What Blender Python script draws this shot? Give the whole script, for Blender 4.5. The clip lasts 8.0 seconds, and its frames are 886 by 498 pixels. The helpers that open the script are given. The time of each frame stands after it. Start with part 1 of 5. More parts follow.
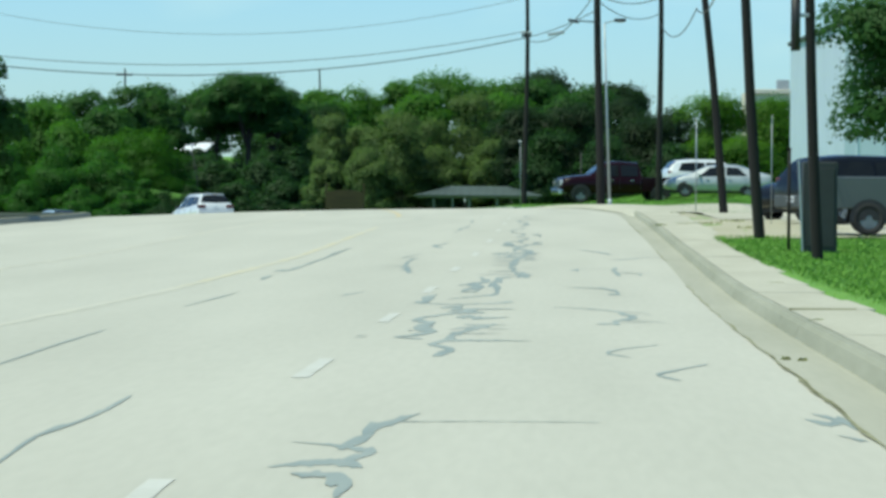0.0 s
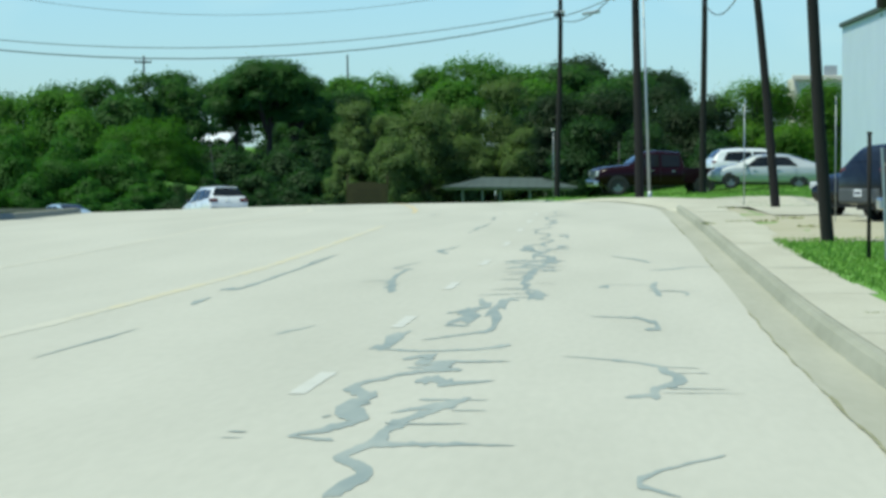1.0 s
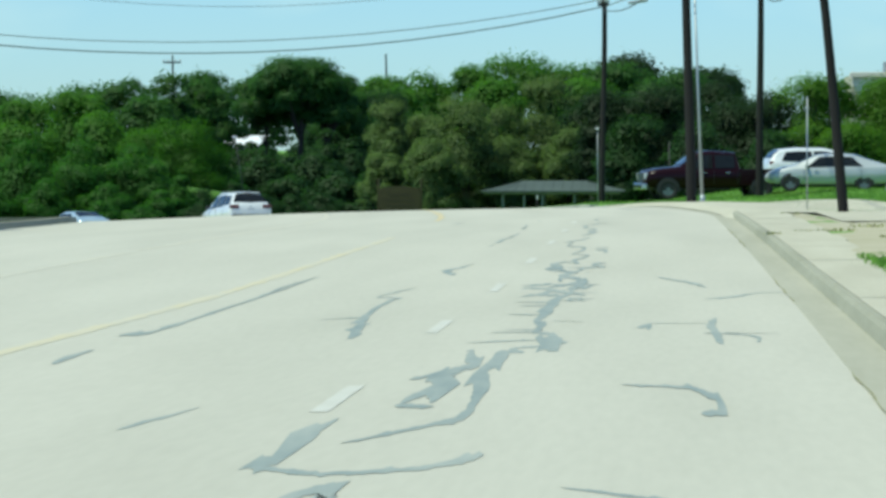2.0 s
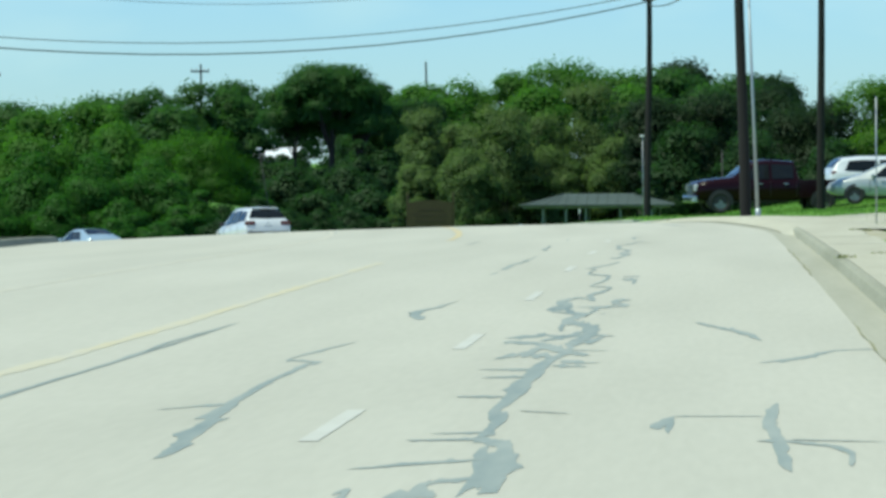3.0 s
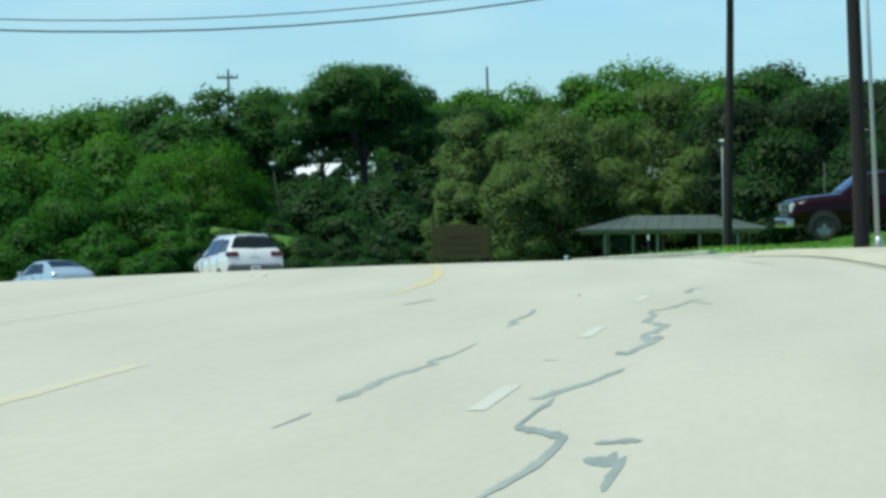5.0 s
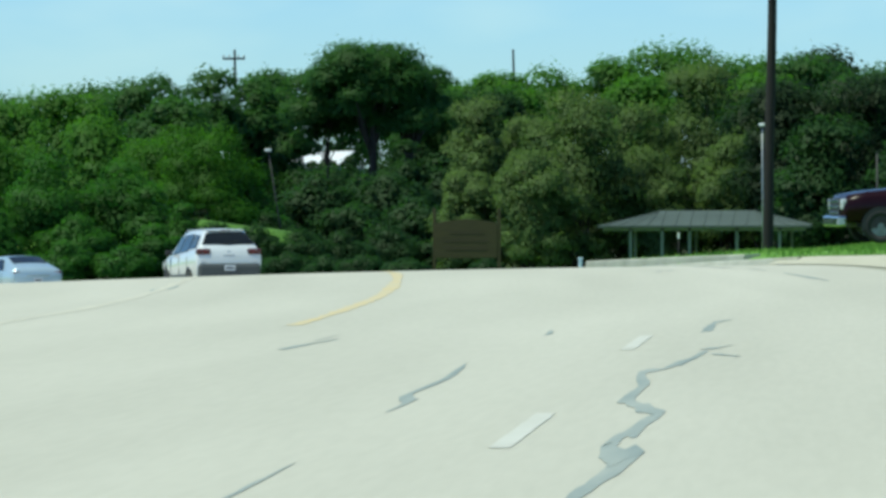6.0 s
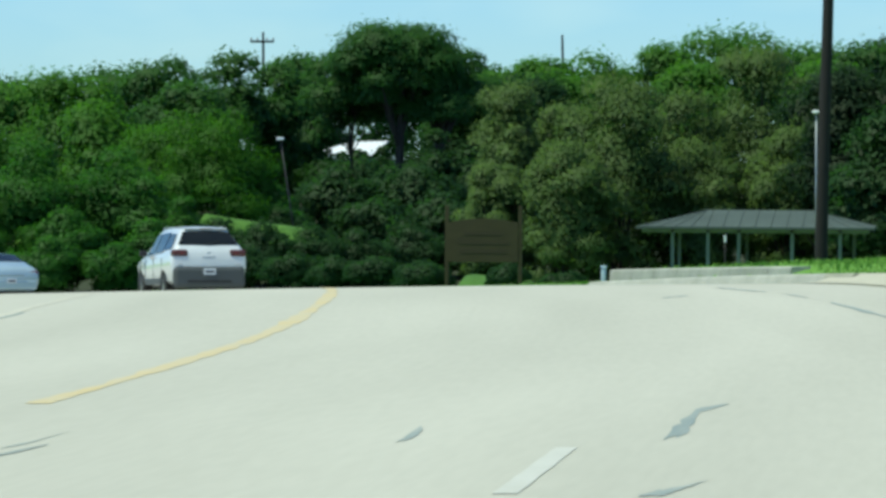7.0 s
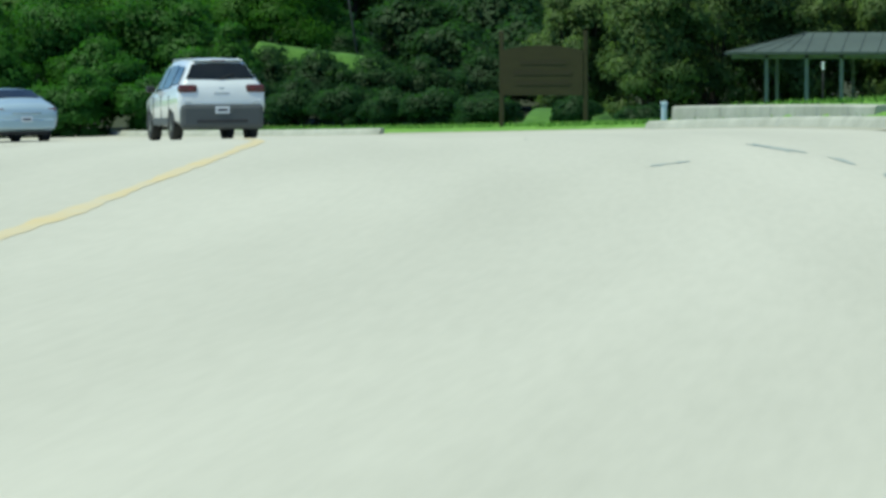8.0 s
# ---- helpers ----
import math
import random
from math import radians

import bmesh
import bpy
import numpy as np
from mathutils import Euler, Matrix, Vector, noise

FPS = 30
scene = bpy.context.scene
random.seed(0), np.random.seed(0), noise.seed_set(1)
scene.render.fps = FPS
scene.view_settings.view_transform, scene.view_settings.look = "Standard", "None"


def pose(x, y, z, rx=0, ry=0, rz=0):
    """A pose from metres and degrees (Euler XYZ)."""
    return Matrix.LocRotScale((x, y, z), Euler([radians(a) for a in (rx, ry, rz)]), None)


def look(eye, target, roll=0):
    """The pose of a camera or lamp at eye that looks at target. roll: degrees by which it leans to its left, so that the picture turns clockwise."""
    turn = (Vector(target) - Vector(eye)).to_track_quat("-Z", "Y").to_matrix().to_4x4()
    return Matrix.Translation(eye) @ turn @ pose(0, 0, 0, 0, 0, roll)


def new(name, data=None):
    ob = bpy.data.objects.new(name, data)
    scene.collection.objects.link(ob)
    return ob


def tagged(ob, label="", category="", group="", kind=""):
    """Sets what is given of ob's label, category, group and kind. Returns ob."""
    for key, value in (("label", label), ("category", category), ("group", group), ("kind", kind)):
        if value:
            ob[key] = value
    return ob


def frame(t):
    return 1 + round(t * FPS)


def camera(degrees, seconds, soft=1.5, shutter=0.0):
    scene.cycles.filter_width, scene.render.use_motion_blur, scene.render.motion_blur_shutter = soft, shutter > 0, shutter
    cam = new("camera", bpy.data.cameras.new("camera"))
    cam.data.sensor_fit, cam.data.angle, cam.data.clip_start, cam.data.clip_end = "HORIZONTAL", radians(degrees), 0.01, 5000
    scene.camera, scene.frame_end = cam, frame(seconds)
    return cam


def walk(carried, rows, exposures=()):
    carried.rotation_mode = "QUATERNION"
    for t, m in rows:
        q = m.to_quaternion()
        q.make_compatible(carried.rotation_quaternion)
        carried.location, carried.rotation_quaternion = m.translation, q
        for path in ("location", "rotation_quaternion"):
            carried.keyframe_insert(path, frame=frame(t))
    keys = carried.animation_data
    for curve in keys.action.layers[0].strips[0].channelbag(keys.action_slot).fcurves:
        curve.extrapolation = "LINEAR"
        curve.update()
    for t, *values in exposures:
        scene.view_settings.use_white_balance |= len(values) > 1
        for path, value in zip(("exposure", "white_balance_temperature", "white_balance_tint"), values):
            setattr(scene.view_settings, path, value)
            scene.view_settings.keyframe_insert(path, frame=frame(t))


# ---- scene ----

# ================= camera and its path =================
cam = camera(12.305, 8.0, soft=3.3)


def gaze(x, y, z, yaw, pitch, roll):
    """A camera pose from its place, its turn to the left, its tilt up and its lean, in degrees."""
    return pose(x, y, z, 0, 0, yaw) @ pose(0, 0, 0, 90 + pitch, 0, 0) @ pose(0, 0, 0, 0, 0, roll)


PATH = (
    (0, 0.000, 0.000, 1.290, 1.663, -1.037, 0.427),
    (0.5, 0.103, 6.688, 1.301, 1.872, -1.140, 0.358),
    (1, 0.188, 13.372, 1.307, 2.231, -1.172, 0.258),
    (1.5, 0.258, 19.929, 1.285, 2.593, -1.167, 0.107),
    (3, 0.477, 40.635, 1.191, 3.734, -0.922, -0.328),
    (3.5, 0.648, 48.914, 1.146, 4.165, -0.785, -0.400),
    (4, 0.651, 57.306, 1.145, 4.527, -0.632, -0.330),
    (5.5, 0.206, 82.993, 1.136, 5.344, -0.635, -0.448),
    (6, 0.098, 90.862, 1.178, 5.658, -0.743, -0.123),
    (6.5, 0.036, 98.247, 1.215, 6.035, -0.809, 0.127),
    (7, 0.100, 105.461, 1.265, 6.610, -0.852, 0.397),
    (7.2, 0.156, 108.241, 1.266, 6.800, -1.010, 0.331),
    (7.5, 0.238, 112.410, 1.267, 7.351, -1.789, 0.231),
    (7.7, 0.316, 115.153, 1.271, 7.807, -2.652, 0.105),
    (8, 0.451, 119.247, 1.286, 8.543, -3.330, -0.139),
)
walk(cam, [(t, gaze(*p)) for t, *p in PATH], exposures=((0, 0.05, 6900, -12), (8, 0.05, 6900, -12)))

# ================= sky and sun =================
SUN_EL, SUN_AZ = 66.0, -116.0  # height, and turn from +y (negative: to the left)
world = bpy.data.worlds.new("sky")
scene.world = world
world.use_nodes = True
wn = world.node_tree.nodes
wn.clear()
w_out = wn.new("ShaderNodeOutputWorld")
w_bg = wn.new("ShaderNodeBackground")
w_sky = wn.new("ShaderNodeTexSky")
w_sky.sky_type, w_sky.sun_disc = "NISHITA", False
w_sky.sun_elevation, w_sky.sun_rotation = radians(SUN_EL), radians(SUN_AZ)
w_sky.altitude, w_sky.air_density, w_sky.dust_density, w_sky.ozone_density = 800, 1.0, 0.5, 3.0
w_bg.inputs["Strength"].default_value = 0.124
w_tint = wn.new("ShaderNodeMix")
w_tint.data_type, w_tint.blend_type = "RGBA", "MULTIPLY"
w_tint.inputs["Factor"].default_value, w_tint.inputs["B"].default_value = 1.0, (0.67, 0.885, 1.28, 1)
world.node_tree.links.new(w_sky.outputs["Color"], w_tint.inputs["A"])
w_dir, w_map, w_cloud, w_thin, w_mix = (wn.new("ShaderNode" + k) for k in ("TexCoord", "Mapping", "TexNoise", "MapRange", "Mix"))
w_map.inputs["Scale"].default_value = (9, 9, 26)
w_cloud.inputs["Scale"].default_value, w_cloud.inputs["Detail"].default_value = 1.0, 4
w_thin.inputs["From Min"].default_value, w_thin.inputs["From Max"].default_value, w_thin.inputs["To Max"].default_value = 0.50, 0.78, 0.45
w_mix.data_type = "RGBA"
w_mix.inputs["B"].default_value = (6.1, 7.2, 7.8, 1)
for a, b in ((w_dir.outputs["Generated"], w_map.inputs["Vector"]), (w_map.outputs["Vector"], w_cloud.inputs["Vector"]), (w_cloud.outputs["Fac"], w_thin.inputs["Value"]), (w_thin.outputs["Result"], w_mix.inputs["Factor"]), (w_tint.outputs["Result"], w_mix.inputs["A"]), (w_mix.outputs["Result"], w_bg.inputs["Color"])):
    world.node_tree.links.new(a, b)
world.node_tree.links.new(w_bg.outputs["Background"], w_out.inputs["Surface"])
sun = new("sun", bpy.data.lights.new("sun", "SUN"))
sun.data.energy, sun.data.angle, sun.data.color = 4.0, radians(0.6), (1.0, 0.96, 0.88)
a, e = radians(SUN_AZ), radians(SUN_EL)
sun.matrix_world = look((math.sin(a) * math.cos(e) * 80, math.cos(a) * math.cos(e) * 80, math.sin(e) * 80), (0, 0, 0))


# ================= materials =================
def material(name, base, rough=0.8, second=None, scale=4.0, fine=60.0, bump=0.1, metal=0.0, spec=0.4, stretch=(1, 1, 1), coat=0.0, islands=0.0, coords="Object"):
    """A surface with stains at one scale and grain at another."""
    m = bpy.data.materials.new(name)
    m.use_nodes = True
    t = m.node_tree
    n, link = t.nodes, t.links.new
    p = n["Principled BSDF"]
    p.inputs["Roughness"].default_value, p.inputs["Metallic"].default_value = rough, metal
    p.inputs["Specular IOR Level"].default_value, p.inputs["Coat Weight"].default_value = spec, coat
    p.inputs["Coat Roughness"].default_value = 0.05
    second = second or tuple(c * 0.8 for c in base)
    co, mp = n.new("ShaderNodeTexCoord"), n.new("ShaderNodeMapping")
    mp.inputs["Scale"].default_value = stretch
    link(co.outputs[coords], mp.inputs["Vector"])
    big, small = n.new("ShaderNodeTexNoise"), n.new("ShaderNodeTexNoise")
    for node, s, d in ((big, scale, 5), (small, fine, 3)):
        node.inputs["Scale"].default_value, node.inputs["Detail"].default_value = s, d
        link(mp.outputs["Vector"], node.inputs["Vector"])
    add = n.new("ShaderNodeMath")
    add.operation = "MULTIPLY_ADD"
    link(small.outputs["Fac"], add.inputs[0])
    add.inputs[1].default_value = 0.45
    link(big.outputs["Fac"], add.inputs[2])
    ramp = n.new("ShaderNodeMapRange")
    ramp.inputs["From Min"].default_value, ramp.inputs["From Max"].default_value = 0.45, 1.0
    link(add.outputs[0], ramp.inputs["Value"])
    mix = n.new("ShaderNodeMix")
    mix.data_type = "RGBA"
    mix.inputs["A"].default_value, mix.inputs["B"].default_value = (*base, 1), (*second, 1)
    link(ramp.outputs["Result"], mix.inputs["Factor"])
    colour = mix.outputs["Result"]
    if islands:
        geo, hsv, vary = n.new("ShaderNodeNewGeometry"), n.new("ShaderNodeHueSaturation"), n.new("ShaderNodeMapRange")
        vary.inputs["To Min"].default_value, vary.inputs["To Max"].default_value = 1 - islands, 1 + islands
        link(geo.outputs["Random Per Island"], vary.inputs["Value"])
        link(vary.outputs["Result"], hsv.inputs["Value"])
        link(colour, hsv.inputs["Color"])
        colour = hsv.outputs["Color"]
    link(colour, p.inputs["Base Color"])
    if bump:
        b = n.new("ShaderNodeBump")
        b.inputs["Strength"].default_value, b.inputs["Distance"].default_value = bump, 0.02
        link(small.outputs["Fac"], b.inputs["Height"])
        link(b.outputs["Normal"], p.inputs["Normal"])
    return m


def leaf_material(name, base, second, islands=0.11, scale=0.9):
    m = material(name, base, 0.6, second, scale, 7.0, 0, islands=islands, spec=0.25)
    n, link = m.node_tree.nodes, m.node_tree.links.new
    p, out = n["Principled BSDF"], n["Material Output"]
    thin, mix = n.new("ShaderNodeBsdfTranslucent"), n.new("ShaderNodeMixShader")
    thin.inputs["Color"].default_value = (base[0] * 1.3, base[1] * 1.4, base[2] * 0.8, 1)
    mix.inputs[0].default_value = 0.46
    lie = n.new("ShaderNodeAttribute")
    lie.attribute_name = "clump"
    link(lie.outputs["Vector"], p.inputs["Normal"])
    link(p.outputs[0], mix.inputs[1])
    link(thin.outputs[0], mix.inputs[2])
    link(mix.outputs[0], out.inputs["Surface"])
    return m


M_ROAD = material("road_concrete", (0.533, 0.512, 0.427), 0.88, (0.442, 0.427, 0.351), 0.35, 9, 0.05, stretch=(1.7, 0.16, 1), coords="UV")
M_SEAL = material("crack_sealant", (0.215, 0.262, 0.25), 0.75, (0.37, 0.395, 0.35), 2.2, 10, 0.05, stretch=(1, 0.12, 1))
M_DASH = material("white_road_paint", (0.60, 0.59, 0.525), 0.75, (0.51, 0.50, 0.43), 1.2, 14, 0.05)
M_YELLOW = material("worn_yellow_paint", (0.60, 0.475, 0.235), 0.8, (0.545, 0.49, 0.345), 0.9, 12, 0.05)
M_YELLOW3 = material("bleached_yellow_paint", (0.58, 0.512, 0.325), 0.8, (0.530, 0.508, 0.418), 0.55, 10, 0.05)
M_YELLOW2 = material("pale_yellow_paint", (0.553, 0.524, 0.418), 0.8, (0.520, 0.498, 0.412), 0.4, 8, 0.05)
M_GUTTER = material("gutter_concrete", (0.43, 0.415, 0.325), 0.9, (0.34, 0.33, 0.25), 1.6, 14, 0.1, stretch=(1, 0.08, 1))
M_GRIT = material("dark_gutter_grit", (0.20, 0.195, 0.10), 0.95, (0.33, 0.32, 0.20), 3, 18, 0.3)
# kerb stones are coloured darker than the gutter, mottled along their length
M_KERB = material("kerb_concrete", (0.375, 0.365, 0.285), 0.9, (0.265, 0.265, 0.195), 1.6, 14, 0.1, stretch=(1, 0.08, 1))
M_KERB_PALE = material("pale_kerb_concrete", (0.48, 0.48, 0.41), 0.9, (0.29, 0.295, 0.24), 0.8, 9, 0.2)
M_WALKWAY = material("sidewalk_concrete", (0.52, 0.495, 0.39), 0.9, (0.42, 0.395, 0.30), 1.2, 20, 0.1, stretch=(1, 0.14, 1))
M_GRASS = material("mown_grass", (0.108, 0.255, 0.030), 0.9, (0.165, 0.315, 0.045), 0.35, 8, 0.4)
# grass green darkened so that the bank seems partly in tree shade
M_BANK = material("shade_dark_bank_grass", (0.042, 0.115, 0.012), 0.9, (0.092, 0.205, 0.025), 2.2, 14, 0.6)
M_BLADE = material("grass_blades", (0.120, 0.275, 0.032), 0.8, (0.178, 0.325, 0.052), 0.4, 8, 0, islands=0.25)
M_DIRT = material("dry_dirt", (0.47, 0.43, 0.32), 0.95, (0.36, 0.34, 0.22), 0.6, 12, 0.4)
M_BARK = material("bark", (0.055, 0.045, 0.035), 0.95, (0.03, 0.026, 0.02), 3, 30, 0.6, stretch=(1, 1, 0.25))
M_POLE = material("weathered_pole_wood", (0.021, 0.020, 0.018), 0.95, (0.013, 0.0125, 0.012), 2, 30, 0.4, stretch=(1, 1, 0.15))
M_GALV = material("galvanised_steel", (0.42, 0.46, 0.48), 0.5, (0.34, 0.38, 0.40), 2, 20, 0.05, metal=0.6)
M_WIRE = material("black_cable", (0.03, 0.035, 0.04), 0.6, (0.05, 0.05, 0.05), 5, 40, 0)
M_DARK = material("black_plastic", (0.02, 0.02, 0.022), 0.55, (0.035, 0.035, 0.035), 5, 40, 0.05)
M_GREYP = material("grey_bumper_plastic", (0.068, 0.076, 0.078), 0.6, (0.08, 0.088, 0.09), 4, 40, 0.05)
M_RUBBER = material("tyre_rubber", (0.022, 0.022, 0.022), 0.85, (0.04, 0.04, 0.038), 6, 40, 0.2)
M_RIM = material("alloy_rim", (0.30, 0.31, 0.32), 0.35, (0.24, 0.25, 0.26), 6, 40, 0, metal=0.8)
M_CHROME = material("chrome", (0.55, 0.56, 0.58), 0.22, (0.46, 0.47, 0.49), 6, 40, 0, metal=1.0)
M_GLASS = material("tinted_car_glass", (0.010, 0.012, 0.013), 0.08, (0.016, 0.018, 0.018), 3, 20, 0, spec=0.3)
M_LAMP_RED = material("red_lamp_lens", (0.16, 0.02, 0.02), 0.15, (0.10, 0.03, 0.03), 6, 20, 0)
M_LAMP_SMOKED = material("smoked_lamp_lens", (0.085, 0.032, 0.03), 0.2, (0.11, 0.03, 0.03), 6, 20, 0)
M_LAMP_CLEAR = material("clear_lamp_lens", (0.62, 0.64, 0.66), 0.12, (0.45, 0.47, 0.5), 8, 30, 0)
M_PLATE = material("number_plate", (0.72, 0.73, 0.74), 0.5, (0.6, 0.62, 0.66), 8, 40, 0)
M_LETTER = material("dark_lettering", (0.05, 0.05, 0.07), 0.6, (0.07, 0.07, 0.09), 8, 40, 0)


def paint(name, base, rough=0.28, metal=0.0, coat=0.8, spec=0.4):
    return material(name, base, rough, tuple(c * 0.86 for c in base), 1.2, 30, 0, metal=metal, coat=coat, spec=spec)


M_WHITE = paint("white_car_paint", (0.72, 0.74, 0.75))
M_ICE = paint("pale_blue_car_paint", (0.42, 0.54, 0.62), metal=0.2)
M_SILVER = paint("silver_car_paint", (0.46, 0.49, 0.50), metal=0.1)
M_MAROON = paint("dark_maroon_car_paint", (0.016, 0.004, 0.006), 0.22, coat=0.0, spec=0.18)
M_NAVY = paint("dark_blue_car_paint", (0.009, 0.011, 0.014), 0.25, coat=0.0, spec=0.3)
M_GREYCAR = paint("grey_car_paint", (0.09, 0.105, 0.11), 0.4, 0.1, 0.3)
M_METALWALL = material("pale_blue_metal_cladding", (0.66, 0.73, 0.82), 0.55, (0.60, 0.67, 0.76), 0.4, 10, 0.1)
M_ROOF = material("corrugated_roof", (0.078, 0.105, 0.088), 0.8, (0.050, 0.068, 0.057), 0.6, 10, 0.1)
# grey dulled for tree shade on the carport posts and for shaded house sides
M_DULL = material("shade_dulled_grey", (0.19, 0.22, 0.20), 0.7, (0.13, 0.155, 0.14), 2, 16, 0.1)
M_CABINET = material("dark_cabinet_steel", (0.035, 0.042, 0.042), 0.6, (0.025, 0.03, 0.03), 2, 20, 0.05)
M_BEIGE = material("beige_stucco", (0.86, 0.78, 0.64), 0.9, (0.78, 0.70, 0.56), 0.5, 12, 0.2)
M_WHITEWALL = material("white_painted_wall", (0.85, 0.86, 0.86), 0.6, (0.78, 0.79, 0.79), 0.5, 12, 0.05)
M_SIGN = material("brown_sign_wood", (0.054, 0.047, 0.018), 0.85, (0.040, 0.035, 0.014), 1.5, 20, 0.3, stretch=(1, 1, 4))
M_BLUEP = material("faded_blue_plastic", (0.45, 0.62, 0.66), 0.6, (0.5, 0.6, 0.62), 3, 20, 0.05)
# dark ground colour that stands for the shade under trees and along the verge
M_SHADE_GROUND = material("shade_dark_ground", (0.045, 0.05, 0.025), 0.95, (0.03, 0.045, 0.015), 0.5, 9, 0.4)
L_OAK = leaf_material("oak_leaves", (0.031, 0.095, 0.018), (0.050, 0.138, 0.023))
L_OLIVE = leaf_material("grey_green_leaves", (0.058, 0.120, 0.028), (0.148, 0.225, 0.068), scale=1.6)
L_GREEN = leaf_material("fresh_green_leaves", (0.043, 0.142, 0.014), (0.082, 0.202, 0.021))
L_BRIGHT = leaf_material("bright_green_leaves", (0.038, 0.135, 0.008), (0.062, 0.172, 0.013))
# dark leaf colour carries the shade under the crowns and among low bushes
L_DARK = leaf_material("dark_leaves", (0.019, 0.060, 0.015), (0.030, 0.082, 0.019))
L_LIME = leaf_material("lime_green_leaves", (0.056, 0.155, 0.010), (0.086, 0.198, 0.016))
# leaf colour lowered to near black, with the shade behind the cars in it
L_SHADE = leaf_material("deep_shade_leaves", (0.014, 0.037, 0.012), (0.024, 0.057, 0.016))
L_VINE = leaf_material("vine_leaves", (0.026, 0.108, 0.011), (0.053, 0.160, 0.019))


# ================= small tools =================
def link_mesh(name, me, mat, parent=None, label="", smooth=False):
    ob = new(name, me)
    if mat:
        me.materials.append(mat)
    if smooth:
        me.polygons.foreach_set("use_smooth", [True] * len(me.polygons))
    if parent:
        ob.parent = parent
    return tagged(ob, label)


def part(name, bm, mat, parent=None, label="", smooth=False):
    """Links a bmesh as one mesh object under a thing or a part."""
    me = bpy.data.meshes.new(name)
    bm.normal_update()
    bm.to_mesh(me)
    bm.free()
    return link_mesh(name, me, mat, parent, label, smooth)


def mesh_of(name, verts, faces):
    me = bpy.data.meshes.new(name)
    me.from_pydata([tuple(map(float, v)) for v in verts], [], faces)
    me.update()
    return me


def empty(name, m, label, category, group="", kind=""):
    ob = new(name)
    ob.matrix_basis = m
    return tagged(ob, label, category, group, kind)


def box(bm, cx, cy, cz, sx, sy, sz, bevel=0.0, turn=None):
    made = bmesh.ops.create_cube(bm, size=1.0, matrix=Matrix.Translation((cx, cy, cz)) @ (turn or Matrix()) @ Matrix.Diagonal((sx, sy, sz, 1)))
    if bevel:
        edges = list({ed for v in made["verts"] for ed in v.link_edges})
        bmesh.ops.bevel(bm, geom=edges, offset=bevel, segments=2, affect="EDGES", profile=0.5)
    return bm


def boxed(name, size, at, mat, parent, bevel=0.01, label="", turn=None):
    return part(name, box(bmesh.new(), *at, *size, bevel, turn), mat, parent, label)


def tube(bm, a, b, r0, r1, sides=10):
    a, b = Vector(a), Vector(b)
    m = Matrix.Translation((a + b) / 2) @ (b - a).to_track_quat("Z", "Y").to_matrix().to_4x4()
    bmesh.ops.create_cone(bm, cap_ends=True, segments=sides, radius1=r0, radius2=r1, depth=(b - a).length, matrix=m)
    return bm


def tubed(name, a, b, r0, r1, mat, parent, sides=10, label=""):
    return part(name, tube(bmesh.new(), a, b, r0, r1, sides), mat, parent, label, sides > 6)


# ================= lie of the land =================
# u runs along the road, v across it to the right of the camera's start; past BEND the road turns left on a wide arc.
ARC, BEND = 215.0, 128.0
PROFILE_U = np.array((-400, 0, 25, 50, 75, 100, 125, 140, 150, 160, 170, 180, 190, 200, 213, 227, 245, 270, 320, 900), float)
PROFILE_Z = np.array((0, 0, 0, -.17, -.19, -.06, -.02, 0, -.03, -.13, -.29, -.55, -.87, -1.2, -1.63, -2.08, -2.6, -3.0, -3.2, -3.2))
fine_u = np.arange(-400, 901, 1.0)
kernel = np.exp(-0.5 * (np.arange(-12, 13) / 4.0) ** 2)
fine_z = np.convolve(np.pad(np.interp(fine_u, PROFILE_U, PROFILE_Z), 12, "edge"), kernel / kernel.sum(), "valid")


def ramp(x, a, b):
    s = np.clip((np.asarray(x, float) - a) / (b - a), 0, 1)
    return s * s * (3 - 2 * s)


def place(u, v):
    """World x and y of road coordinates."""
    u, v = np.asarray(u, float), np.asarray(v, float)
    th = np.maximum(u - BEND, 0) / ARC
    return np.where(u <= BEND, v, -ARC + (ARC + v) * np.cos(th)), np.where(u <= BEND, u, BEND + (ARC + v) * np.sin(th))


def road_coords(x, y):
    x, y = np.asarray(x, float), np.asarray(y, float)
    th = np.arctan2(y - BEND, x + ARC)
    bent = (y > BEND) & (x > -ARC)
    return np.where(bent, BEND + ARC * th, y), np.where(bent, np.hypot(y - BEND, x + ARC) - ARC, x)


def road_z(u, v):
    crown = np.clip(0.11 * (1 - ((np.asarray(v) + 4) / 9.5) ** 2), -0.04, 0.11) * ramp(u, 140, 156) * (1 - 0.7 * ramp(u, 160, 175)) * (1 - ramp(u, 185, 205))
    return np.interp(u, fine_u, fine_z) + np.clip((np.asarray(u) - 60) / 80, 0, 1) * 0.018 * (np.clip(v, -18, 6) + 2) + crown


LEFT_EDGE = -15.6


def right_edge(u):
    """Where the gutter meets the pavement on the right."""
    return 1.54 + 0.26 * ramp(u, 30, 80) + 0.75 * ramp(u, 150, 195)


